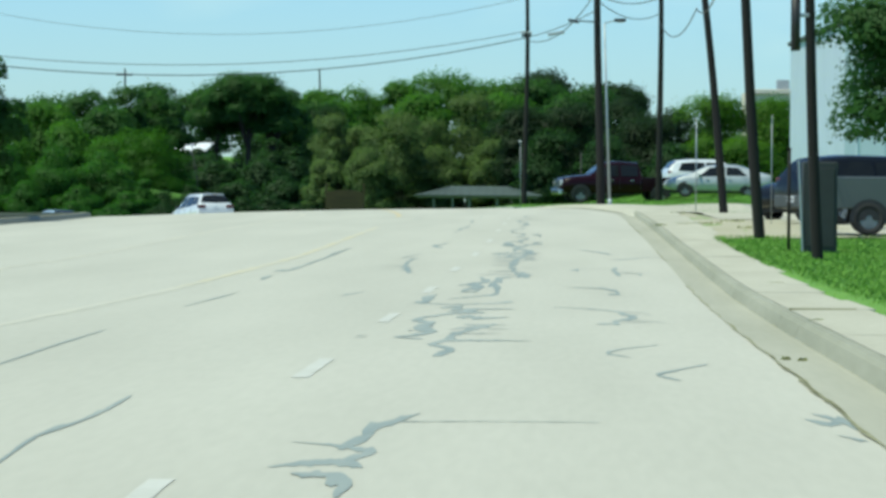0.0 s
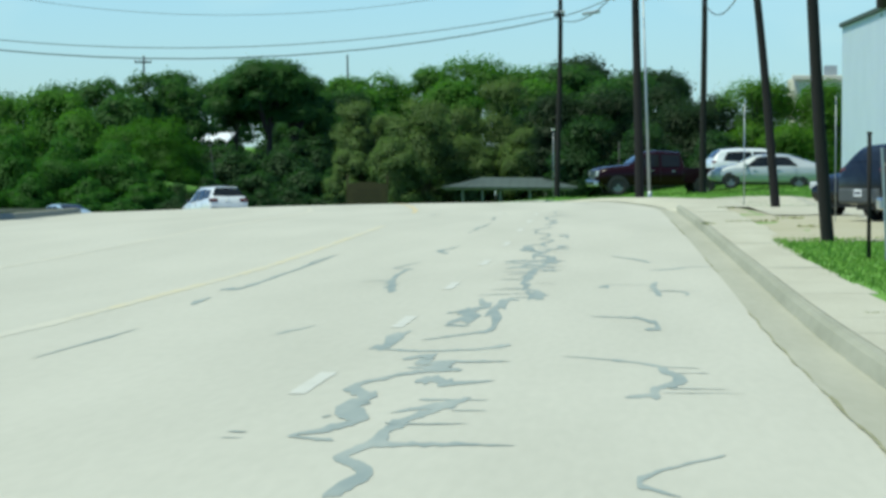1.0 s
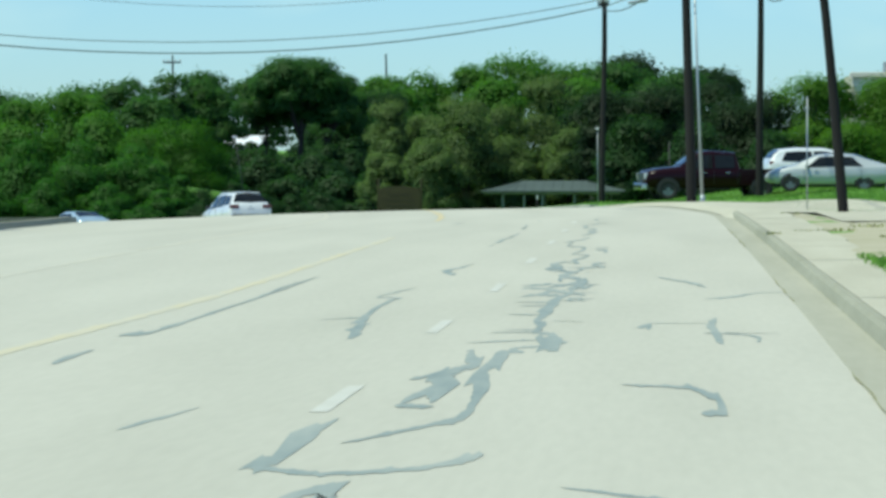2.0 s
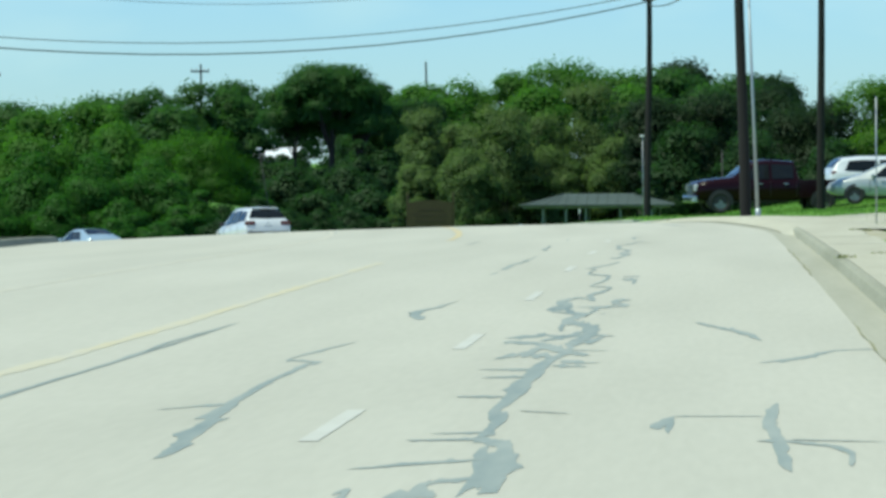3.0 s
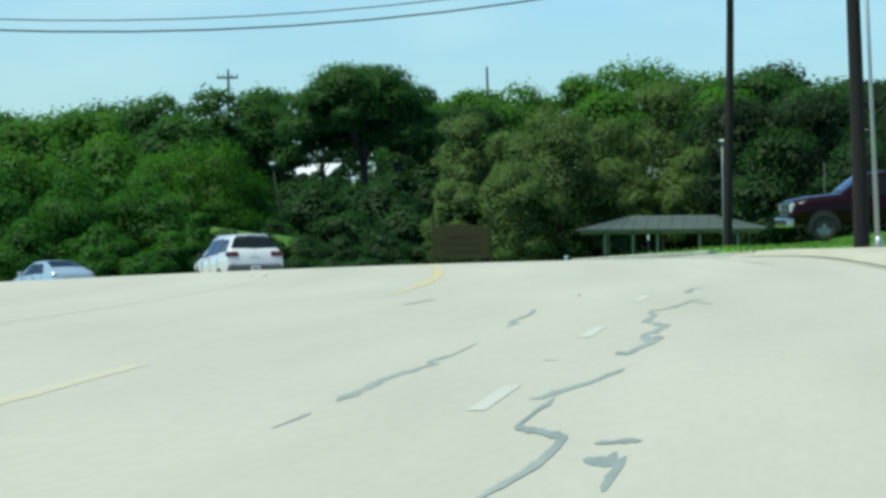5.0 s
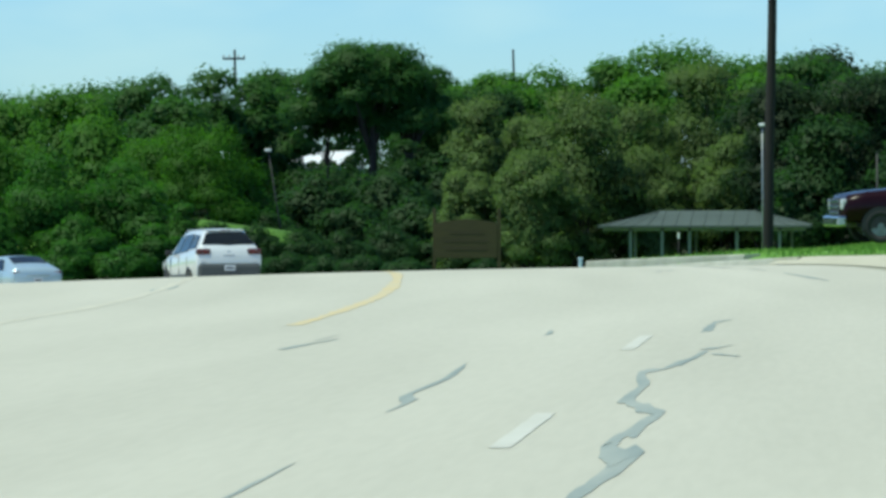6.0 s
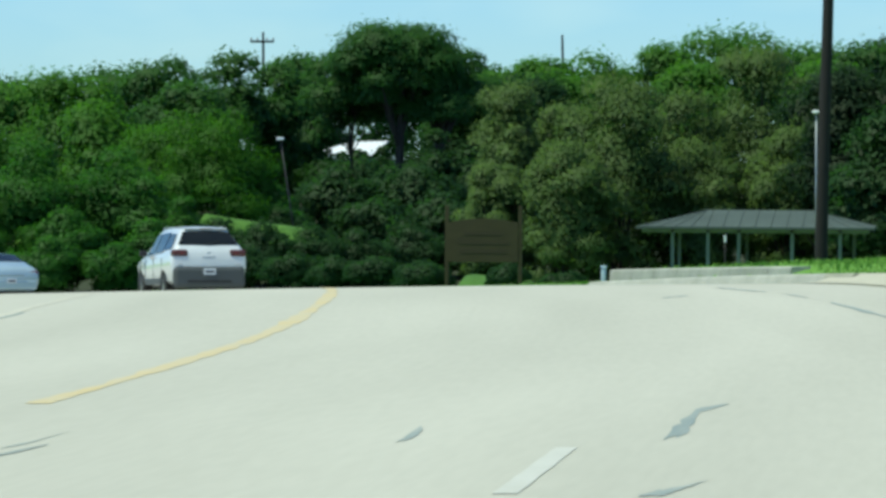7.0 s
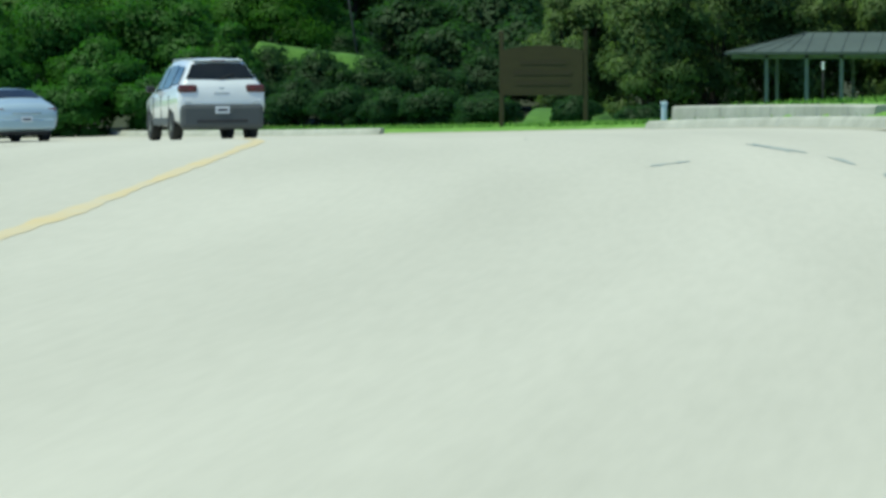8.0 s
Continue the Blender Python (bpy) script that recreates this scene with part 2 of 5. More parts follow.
def ground_z(x, y):
    x, y = np.asarray(x, float), np.asarray(y, float)
    u, v = road_coords(x, y)
    z = road_z(u, v)
    e = right_edge(u)
    right, left = ramp(v, e + 0.55, e + 0.75), ramp(-v, -LEFT_EDGE + 0.5, -LEFT_EDGE + 0.7)
    z = z - 0.3 + 0.41 * np.maximum(right, left)
    z = z + right * (0.42 - z) * ramp(u, 126, 150) * (1 - ramp(y, 196, 212)) * np.clip((v - 7) / 8.0, 0, 1)
    z = z - 0.25 * right * ramp(v, 3.9, 4.8) * ramp(u, 105, 125) * (1 - ramp(u, 148, 162))
    z = z + 0.25 * ramp(v, 3.75, 3.95) * ramp(u, 173, 178) * (1 - ramp(u, 191, 195)) * (1 - ramp(v, 8, 13))
    z = z + 0.07 * ramp(v, 2.95, 3.2) * ramp(u, 30, 40) * (1 - ramp(u, 84, 92))
    hill = -2.1 + 0.036 * np.clip(y - 238, 0, 130) + 0.5 * ramp(-x, 10, 60)
    far = ramp(y, 236, 262) * ramp(v, 6, 16)
    z = z * (1 - far) + hill * far
    return z - 0.6 * right * ramp(y, 205, 222) * ramp(v, 9, 14) * (1 - far)


def gz(x, y):
    return float(ground_z(x, y))


def sheet(name, us, vs, zoff, mat, bent=True, height=None, uv=True):
    """A surface sheet over a grid of road coordinates, with metres as its UVs."""
    U, V = np.meshgrid(np.asarray(us, float), np.asarray(vs, float), indexing="ij")
    X, Y = place(U, V) if bent else (V, U)
    Z = (height(X, Y) if height else road_z(U, V)) + zoff
    co = np.stack([X, Y, Z], -1).reshape(-1, 3)
    n, m = U.shape
    i = (np.arange(n - 1)[:, None] * m + np.arange(m - 1)).ravel()
    faces = np.stack([i, i + 1, i + m + 1, i + m], 1)
    me = bpy.data.meshes.new(name)
    me.from_pydata(co.tolist(), [], faces.tolist())
    if uv:
        layer = me.uv_layers.new(name="UVMap")
        flat = np.stack([V.ravel(), U.ravel()], 1)[faces.ravel()]
        layer.data.foreach_set("uv", flat.ravel())
    me.update()
    return link_mesh(name, me, mat, smooth=True)


def spaced(*runs):
    """Grid lines: (from, to, step) runs joined end to end."""
    return np.unique(np.concatenate([np.arange(a, b + s * 0.5, s) for a, b, s in runs]).round(3))


ground = sheet("ground", spaced((-3000, -200, 400), (-200, -40, 40), (-40, 330, 1.5), (330, 480, 10), (480, 4500, 400)),
               spaced((-3000, -300, 300), (-300, -100, 25), (-100, -60, 5), (-60, 20, 0.8), (20, 60, 4), (60, 300, 30), (300, 3000, 300)),
               0, M_GRASS, bent=False, height=ground_z)
tagged(ground, "mown green grass and rough turf falling away behind the crest", "ground", kind="structure")
road = sheet("road", spaced((-60, 10, 5), (10, 250, 1), (250, 420, 5)), spaced((LEFT_EDGE, -9, 0.66), (-9, 2.75, 0.47)), 0, M_ROAD)
tagged(road, "pale bleached concrete road with sealed cracks and faded markings", "road", kind="structure")


# ================= kerbs, sidewalk, drive =================
def strip_mesh(name, u0, u1, section, step=1.5, gap=0.0):
    """A solid swept along the road: section(u) gives (v, height over the road) pairs round the outline."""
    us = np.linspace(u0 + gap, u1 - gap, max(2, int((u1 - u0) / step) + 1))
    verts, faces, n = [], [], len(section(u0))
    for u in us:
        for v, h in section(u):
            x, y = place(u, v)
            verts.append((x, y, float(road_z(u, v)) + h))
    for i in range(len(us) - 1):
        for k in range(n):
            a, b = i * n + k, i * n + (k + 1) % n
            faces.append((a, b, b + n, a + n))
    faces += [tuple(range(n - 1, -1, -1)), tuple(range((len(us) - 1) * n, len(us) * n))]
    return mesh_of(name, verts, faces)


def gutter_section(u):
    e = float(right_edge(u))
    return [(e, -0.1), (e, 0.004), (e + 0.40, 0.010), (e + 0.40, -0.1)]


def kerb_section(u):
    e = float(right_edge(u))
    return [(e + 0.40, -0.1), (e + 0.40, 0.012), (e + 0.42, 0.06), (e + 0.445, 0.115), (e + 0.48, 0.146), (e + 0.54, 0.154), (e + 0.54, -0.1)]


def drop_section(u):
    e = float(right_edge(u))
    return [(e, -0.1), (e, 0.004), (e + 0.42, 0.010), (e + 0.62, 0.03), (e + 0.66, 0.035), (e + 0.66, -0.1)]


def left_section(u):
    e = LEFT_EDGE
    return [(e, -0.1), (e - 0.6, -0.1), (e - 0.6, 0.155), (e - 0.46, 0.145), (e - 0.42, -0.01), (e, 0.008)]


kerb = empty("kerb", Matrix(), "weathered concrete kerb and gutter along the road", "kerb", kind="structure")
u = -17.4
while u < 168:
    step = 3.05
    if not 126 < u < 165:
        gap = 0.022 if 36 < u + step < 39 or 98 < u < 102 else 0.002
        link_mesh("gutter", strip_mesh("gutter", u, u + step, gutter_section, gap=0.002), M_GUTTER, kerb)
        link_mesh("kerb_stone", strip_mesh("kerb_stone", u, u + step, kerb_section, gap=gap), M_KERB, kerb, "concrete kerb stone darker than the gutter")
    else:
        link_mesh("kerb_stone", strip_mesh("kerb_stone", u, u + step, drop_section, gap=0.002), M_GUTTER, kerb)
    u += step
while u < 300:
    low = not (168 <= u < 193 or u > 212)
    if low:
        link_mesh("kerb_stone", strip_mesh("kerb_stone", u, u + 6.1, drop_section, gap=0.002), M_GUTTER, kerb)
    else:
        link_mesh("gutter", strip_mesh("gutter", u, u + 6.1, gutter_section, gap=0.002), M_GUTTER, kerb)
        link_mesh("kerb_stone", strip_mesh("kerb_stone", u, u + 6.1, kerb_section, gap=0.006), M_KERB_PALE, kerb, "pale concrete kerb stone")
    u += 6.1
for k in range(8):
    link_mesh("kerb_stone", strip_mesh("kerb_stone", 176.6 + 2.05 * k, 178.65 + 2.05 * k, lambda w: [(3.42, -0.1), (3.45, 0.27 + 0.007 * (w - 177)), (3.49, 0.295 + 0.007 * (w - 177)), (3.80, 0.30 + 0.007 * (w - 177)), (3.80, -0.1)], gap=0.012), M_KERB_PALE, kerb, "pale raised concrete edging")
far_kerb = empty("kerb", Matrix(), "low concrete kerb on the far side of the road", "kerb", kind="structure")
for k in range(24):
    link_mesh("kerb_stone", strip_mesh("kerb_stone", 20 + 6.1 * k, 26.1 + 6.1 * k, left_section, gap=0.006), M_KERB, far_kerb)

GRIT_RUNS = ((14, 40, 0.018), (22, 31, 0.030), (40, 56, 0.013), (70, 80, 0.013), (94, 112, 0.02))


def grit(u0, u1, wide, seed):
    """A ragged line of dirt and small weeds where the gutter meets the road."""
    verts, faces = [], []
    us = np.arange(u0, u1, 0.25)
    for i, u in enumerate(us):
        w = wide * max(0.08, 0.55 + 1.3 * noise.noise((u * 0.6, seed, 0)) + 0.5 * noise.noise((u * 2.3, seed, 3))) * min(1, i * 0.2, (len(us) - 1 - i) * 0.2)
        e = float(right_edge(u)) + 0.01 * math.sin(u * 1.7)
        for v in (e - w, e + w * 0.8):
            x, y = place(u, v)
            verts.append((x, y, float(road_z(u, v)) + 0.009))
    for i in range(len(us) - 1):
        faces.append((2 * i, 2 * i + 1, 2 * i + 3, 2 * i + 2))
    return link_mesh("grit", mesh_of("grit", verts, faces), M_GRIT, kerb, "dark ragged grit along the gutter")


for k, run in enumerate(GRIT_RUNS):
    grit(*run, k + 3)

sidewalk = empty("sidewalk", Matrix(), "worn concrete sidewalk in square panels beside the kerb", "sidewalk", kind="structure")
random.seed(3)
u = -13.34
while u < 128:
    tilt = random.uniform(-0.005, 0.006)
    wide = 2.85 + 0.2 * float(ramp(u, 40, 62)) + 0.32 * float(ramp(u, 68, 88)) + 0.04 * math.sin(u * 0.7)

    def panel_section(w, tilt=tilt, wide=wide):
        e = float(right_edge(w)) + 0.548
        return [(e, -0.05), (e, 0.158 + tilt * 0.5), (wide, 0.165 + tilt), (wide, -0.05)]

    link_mesh("sidewalk_panel", strip_mesh("sidewalk_panel", u, u + 3.66, panel_section, 2.0, 0.03 if 36 < u + 3.66 < 39 else 0.004), M_WALKWAY, sidewalk)
    u += 3.66

x, y = (float(q) for q in place(37.9, 2.4))
boxed("joint_dirt", (0.62, 0.10, 0.03), (x, y, float(road_z(37.9, 2.4)) + 0.158), M_GRIT, sidewalk, 0.004, "dark dirt in a raised sidewalk joint")

drive = sheet("driveway", spaced((124, 168, 1.0)), spaced((2.0, 2.9, 0.15), (2.9, 9.5, 0.6)), 0, M_WALKWAY)
for vert in drive.data.vertices:
    uu, vv = (float(q) for q in road_coords(vert.co.x, vert.co.y))
    e = float(right_edge(uu))
    apron = float(road_z(uu, vv)) + 0.016 + 0.14 * float(ramp(vv, e + 0.12, e + 0.70))
    rear = float(ground_z(vert.co.x, vert.co.y)) + 0.07
    s = float(ramp(vv, e + 1.2, e + 2.4))
    vert.co.z = apron * (1 - s) + rear * s - 0.09 * (1 - float(ramp(vv, e + 0.35, e + 0.62))) * (1 - float(ramp(uu, 125, 130)))
tagged(drive, "stained concrete driveway apron across the verge", "driveway", kind="structure")
lot = sheet("parking_lot", spaced((87, 128, 2.0)), spaced((6.0, 34.5, 1.5)), 0.03, M_WALKWAY, height=ground_z)
tagged(lot, "pale concrete parking lot behind the sidewalk", "parking lot", kind="structure")


dirt = sheet("bare_dirt", spaced((82, 130, 0.8)), spaced((3.0, 6.8, 0.4)), 0.012, M_DIRT, height=ground_z)
for vert in dirt.data.vertices:
    edge = noise.noise((vert.co.x * 0.8, vert.co.y * 0.35, 2.0))
    vert.co.z += 0.035 * edge + (0.02 if vert.co.x > 4.4 else 0)
tagged(dirt, "dry bare dirt with thin grass beside the sidewalk", "dirt", kind="structure")


# ================= road markings and sealed cracks =================
def flat_patch(name, outline, lift, mat, parent=None, label=""):
    """A thin painted or poured patch: rows of (u, v left, v right) over the road."""
    verts, faces = [], []
    for u, a, b in outline:
        for v in (a, b):
            x, y = place(u, v)
            verts.append((x, y, float(road_z(u, v)) + lift))
    for i in range(len(outline) - 1):
        k = 2 * i
        faces.append((k, k + 1, k + 3, k + 2))
    return link_mesh(name, mesh_of(name, verts, faces), mat, parent, label)


random.seed(11)
for k in (-1, 0, 1, 2, 3, 4, 5, 6, 7, 8):
    u0 = 26.2 + 12.05 * k
    v0 = -1.67 + 0.11 * float(ramp(u0, 60, 85)) - 0.06 * float(ramp(u0, 100, 125)) - 0.10 * float(ramp(u0, 125, 150))
    rows = [(u0 + 3.05 * i / 12, v0 - 0.055 + random.uniform(-0.004, 0.004), v0 + 0.055 + random.uniform(-0.004, 0.004)) for i in range(13)]
    tagged(flat_patch("lane_dash", rows, 0.004, M_DASH), "faded white painted lane dash on the concrete", "road marking", "lane dashes", "structure")
for v0, label in ((-5.0, "faded yellow line along the turning lane"), (-8.5, "pale worn yellow line beyond the turning lane")):
    line = empty("yellow_line", Matrix(), label, "road marking", kind="structure")
    for u0 in range(-20, 250, 6):
        faded = v0 < -6 or u0 < 50
        if v0 > -6 and 106 <= u0 < 129:
            continue
        rows = []
        for i in range(25):
            u = u0 + i * 0.25
            vv = v0 + (0.28 * float(ramp(u, 30, 75)) * (1 - float(ramp(u, 95, 130))) - 0.27 * float(ramp(u, 110, 140)) if v0 > -6 else 0)
            worn = 0.096 * (0.8 + 0.5 * noise.noise((u * 0.23, 3, v0)))
            rows.append((u, vv - worn - 0.05 * noise.noise((u * 1.4, 1, v0)), vv + worn + 0.05 * noise.noise((u * 1.4, 5, v0))))
        flat_patch("stripe", rows, 0.003, M_YELLOW2 if faded else M_YELLOW3 if u0 < 106 else M_YELLOW, line)


def seal(points, squeeze, seed):
    """A poured crack seal with a ragged edge: (u, v, half width) on the way; lengths along the road are squeezed to shape its bends."""
    rnd = random.Random(seed)
    pts = [Vector((u * squeeze, v, w)) for u, v, w in points]
    rows = []
    for k in range(len(pts) - 1):
        p0, p1, p2, p3 = pts[max(0, k - 1)], pts[k], pts[k + 1], pts[min(len(pts) - 1, k + 2)]
        n = max(3, int((p2 - p1).xy.length / 0.016))
        for i in range(n + (k == len(pts) - 2)):
            s = i / n
            q = 0.5 * (2 * p1 + (p2 - p0) * s + (2 * p0 - 5 * p1 + 4 * p2 - p3) * s * s + (3 * p1 - p0 - 3 * p2 + p3) * s ** 3)
            q = q * 0.3 + (p1 + (p2 - p1) * s) * 0.7
            q.z = p1.z + (p2.z - p1.z) * s
            rows.append(q)
    bm = bmesh.new()
    last = None
    for j, q in enumerate(rows):
        a, b = rows[max(0, j - 1)], rows[min(len(rows) - 1, j + 1)]
        d = (b - a).xy
        d = d.normalized() if d.length > 1e-6 else Vector((1, 0))
        end = min(1, 0.3 + 0.3 * j, 0.3 + 0.3 * (len(rows) - 1 - j))
        pair = []
        for sign in (-1, 1):
            tooth = max(0.0, noise.noise((j * 0.31, seed * 2.7 + sign * 9, 7)) - 0.12)
            w = q.z * end * (0.85 + 0.55 * noise.noise((j * 0.17, seed * 3.1 + sign, 0)) + 2.6 * tooth + rnd.uniform(-0.18, 0.18))
            flat = min(1.0, max(0.35, 0.012 / max(q.z, 0.001)))
            w *= abs(d.x) + abs(d.y) * flat
            pu, pv = (q.x - sign * d.y * w) / squeeze, q.y + sign * d.x * w
            x, y = place(pu, pv)
            pair.append(bm.verts.new((x, y, float(road_z(pu, pv)) + 0.0022 + 0.0004 * (seed % 6) + 0.000004 * j)))
        if last:
            bm.faces.new((last[0], last[1], pair[1], pair[0]))
        last = pair
    for f in bm.faces:
        f.normal_update()
        if f.normal.z < 0:
            f.normal_flip()
    return part("crack_seal", bm, M_SEAL, road, "blue grey poured crack sealant")


seal(((29.9, -0.94, 0.0409), (30.3, -0.9, 0.0507), (31.2, -0.83, 0.0441), (32.0, -0.95, 0.0364), (32.4, -1.03, 0.0272), (33.3, -0.94, 0.0415), (34.4, -0.93, 0.0383), (35.5, -0.87, 0.0288), (37.0, -0.71, 0.0369), (38.0, -0.6, 0.0127)), 0.091, 1)
seal(((33.3, -0.93, 0.0129), (33.4, -0.6, 0.0051), (33.3, -0.23, 0.0012)), 0.055, 2)
seal(((33.6, -1.14, 0.0078), (34.0, -1.39, 0.0026), (34.6, -1.23, 0.0193), (35.5, -1.11, 0.0461), (36.9, -1.28, 0.0644), (37.9, -1.21, 0.0383), (39.1, -1.38, 0.0334), (39.9, -1.33, 0.0171), (40.9, -1.2, 0.0106), (41.6, -1.04, 0.0256)), 0.056, 3)
seal(((35.2, -0.97, 0.0056), (35.1, -0.73, 0.0027), (35.2, -0.52, 0.0011)), 0.060, 4)
seal(((35.7, -1.34, 0.0086), (35.9, -1.3, 0.0057)), 0.049, 5)
seal(((36.2, -0.99, 0.0028), (36.8, -0.85, 0.009), (37.5, -0.66, 0.0156)), 0.050, 6)
seal(((37.7, -0.9, 0.0062), (37.7, -0.48, 0.0012)), 0.045, 7)
seal(((36.5, -0.66, 0.0029), (36.5, -0.46, 0.0011)), 0.051, 8)
seal(((40.1, -1.03, 0.0452), (40.4, -0.93, 0.0457), (39.8, -0.78, 0.0171), (40.2, -0.51, 0.0016)), 0.042, 9)
seal(((43.6, -1.29, 0.0077), (44.3, -1.1, 0.0361), (43.1, -1.13, 0.0425), (42.6, -0.92, 0.0418), (41.7, -1.01, 0.0294), (41.8, -0.78, 0.0072)), 0.042, 10)
seal(((43.1, -1.02, 0.0114), (43.3, -0.48, 0.0017)), 0.041, 11)
seal(((42.1, -1.18, 0.0073), (42.3, -0.87, 0.0149)), 0.039, 12)
seal(((49.6, -1.5, 0.0187), (47.9, -1.56, 0.0674), (46.3, -1.53, 0.0342), (45.7, -1.63, 0.0082), (45.1, -1.24, 0.0048), (45.5, -0.81, 0.0061), (46.5, -0.55, 0.0106)), 0.036, 13)
seal(((47.4, -1.32, 0.002), (48.9, -0.97, 0.0067), (49.8, -0.8, 0.0188), (52.9, -0.83, 0.0462), (55.2, -0.93, 0.038), (58.3, -0.84, 0.0642)), 0.034, 14)
seal(((58.2, -1.16, 0.0348), (56.4, -1.02, 0.0278), (54.9, -1.25, 0.0214), (53.6, -1.06, 0.0418), (51.7, -1.26, 0.0448)), 0.031, 15)
seal(((51.0, -1.27, 0.0096), (50.9, -1.03, 0.0046)), 0.038, 16)
seal(((54.2, -1.37, 0.0051), (55.7, -1.07, 0.0163)), 0.035, 17)
seal(((61.5, -0.72, 0.0248), (60.2, -0.61, 0.0547), (59.0, -0.56, 0.0235)), 0.029, 18)
seal(((58.5, -0.73, 0.0302), (58.8, -0.84, 0.0355), (59.2, -0.85, 0.0071), (59.7, -0.57, 0.0098), (58.9, -0.48, 0.0357), (59.7, -0.52, 0.0522), (60.9, -0.54, 0.0502), (62.0, -0.61, 0.0417), (62.5, -0.76, 0.0198), (63.2, -0.76, 0.0352), (64.1, -0.74, 0.0397), (65.2, -0.83, 0.0383), (66.8, -0.8, 0.0477), (68.6, -0.83, 0.0436), (70.2, -0.82, 0.0539), (72.0, -0.81, 0.053)), 0.066, 19)
seal(((60.9, -0.63, 0.0025), (60.6, -0.96, 0.0077), (60.2, -1.27, 0.0011)), 0.056, 20)
seal(((62.5, -0.76, 0.0084), (62.4, -1.15, 0.0013)), 0.060, 21)
seal(((66.9, -0.86, 0.0067), (66.9, -1.16, 0.0013)), 0.048, 22)
seal(((65.2, -0.67, 0.003), (64.9, -0.35, 0.0012)), 0.054, 23)
seal(((63.1, -0.76, 0.0057), (63.0, -1.06, 0.0011)), 0.062, 24)
seal(((58.6, -1.19, 0.0257), (58.9, -1.14, 0.007)), 0.099, 25)
seal(((66.9, -0.8, 0.021), (67.5, -0.77, 0.0606), (68.6, -0.79, 0.0487), (70.2, -0.78, 0.0582), (71.5, -0.79, 0.047), (72.9, -0.73, 0.0374), (74.1, -0.69, 0.0393), (75.8, -0.69, 0.042), (77.1, -0.59, 0.0587), (79.1, -0.69, 0.0432), (80.7, -0.94, 0.0413), (81.8, -0.88, 0.0341), (82.4, -0.75, 0.0129)), 0.066, 26)
seal(((70.4, -0.78, 0.0139), (70.7, -0.92, 0.0141), (70.7, -1.24, 0.0013)), 0.079, 27)
seal(((72.7, -0.73, 0.0154), (73.3, -1.03, 0.0349), (72.5, -1.21, 0.006)), 0.052, 28)
seal(((73.4, -1.02, 0.035), (74.5, -0.91, 0.0299), (73.8, -0.73, 0.0258), (73.1, -0.49, 0.0062)), 0.045, 29)
seal(((74.1, -0.71, 0.013), (75.4, -1.01, 0.0344), (75.8, -1.31, 0.0051)), 0.046, 30)
seal(((76.0, -1.0, 0.0387), (76.5, -0.84, 0.0358), (77.9, -0.68, 0.0301)), 0.074, 31)
seal(((72.1, -0.68, 0.018), (71.7, -0.49, 0.0058), (71.8, -0.36, 0.0011)), 0.051, 32)
seal(((71.3, -0.71, 0.0145), (71.1, -0.45, 0.0042)), 0.062, 33)
seal(((69.6, -0.85, 0.008), (69.5, -1.14, 0.0025)), 0.057, 34)
seal(((75.1, -0.69, 0.0203), (75.9, -0.55, 0.0174), (77.1, -0.43, 0.0016)), 0.058, 35)
seal(((77.2, -0.99, 0.0294), (76.9, -1.1, 0.0217), (76.6, -1.33, 0.0016)), 0.044, 36)
seal(((74.1, -0.75, 0.0064), (73.9, -0.36, 0.0012)), 0.046, 37)
seal(((83.4, -1.21, 0.0223), (84.2, -1.08, 0.0505), (86.0, -1.2, 0.0288), (87.3, -0.99, 0.0073)), 0.042, 38)
seal(((84.2, -1.08, 0.0274), (82.5, -0.93, 0.0173), (82.1, -0.77, 0.0128)), 0.043, 39)
seal(((77.9, -0.89, 0.0268), (79.6, -0.93, 0.0231), (81.2, -0.88, 0.0467), (82.1, -0.77, 0.0387), (82.6, -1.04, 0.013), (83.5, -1.23, 0.0101), (84.8, -1.12, 0.0357), (86.2, -1.17, 0.03), (87.1, -1.0, 0.0095), (86.2, -0.83, 0.0224), (87.9, -0.92, 0.0477), (89.6, -0.78, 0.0251), (90.8, -0.74, 0.0151), (91.4, -1.01, 0.0131), (93.8, -0.89, 0.0283), (95.8, -0.89, 0.0299), (96.9, -1.2, 0.0178), (99.8, -1.18, 0.0164)), 0.076, 40)
seal(((82.0, -0.77, 0.016), (84.0, -0.68, 0.0138), (84.6, -0.42, 0.0141), (85.8, -0.62, 0.0221), (86.4, -0.41, 0.0055)), 0.054, 41)
seal(((84.2, -0.95, 0.0051), (84.3, -0.66, 0.0086)), 0.059, 42)
seal(((84.6, -0.54, 0.0069), (83.7, -0.81, 0.0102)), 0.050, 43)
seal(((94.1, -0.69, 0.0142), (93.8, -0.51, 0.0331), (92.1, -0.49, 0.027)), 0.037, 44)
seal(((95.3, -0.7, 0.0047), (95.5, -0.47, 0.0072)), 0.035, 45)
seal(((77.3, -0.61, 0.0338), (78.6, -0.59, 0.0332), (79.5, -0.7, 0.0317), (79.6, -0.93, 0.0115)), 0.073, 46)
seal(((77.1, -0.6, 0.0128), (76.8, -0.36, 0.0011)), 0.054, 47)
seal(((77.3, -0.61, 0.0181), (76.7, -0.81, 0.0277), (77.5, -1.09, 0.0038)), 0.073, 48)
seal(((82.2, -0.64, 0.0096), (82.2, -0.59, 0.0063)), 0.055, 49)
seal(((99.8, -1.34, 0.0065), (99.9, -1.27, 0.0308), (100.8, -1.18, 0.0324), (101.6, -1.09, 0.0242), (103.2, -0.97, 0.021), (104.1, -0.93, 0.0054)), 0.092, 50)
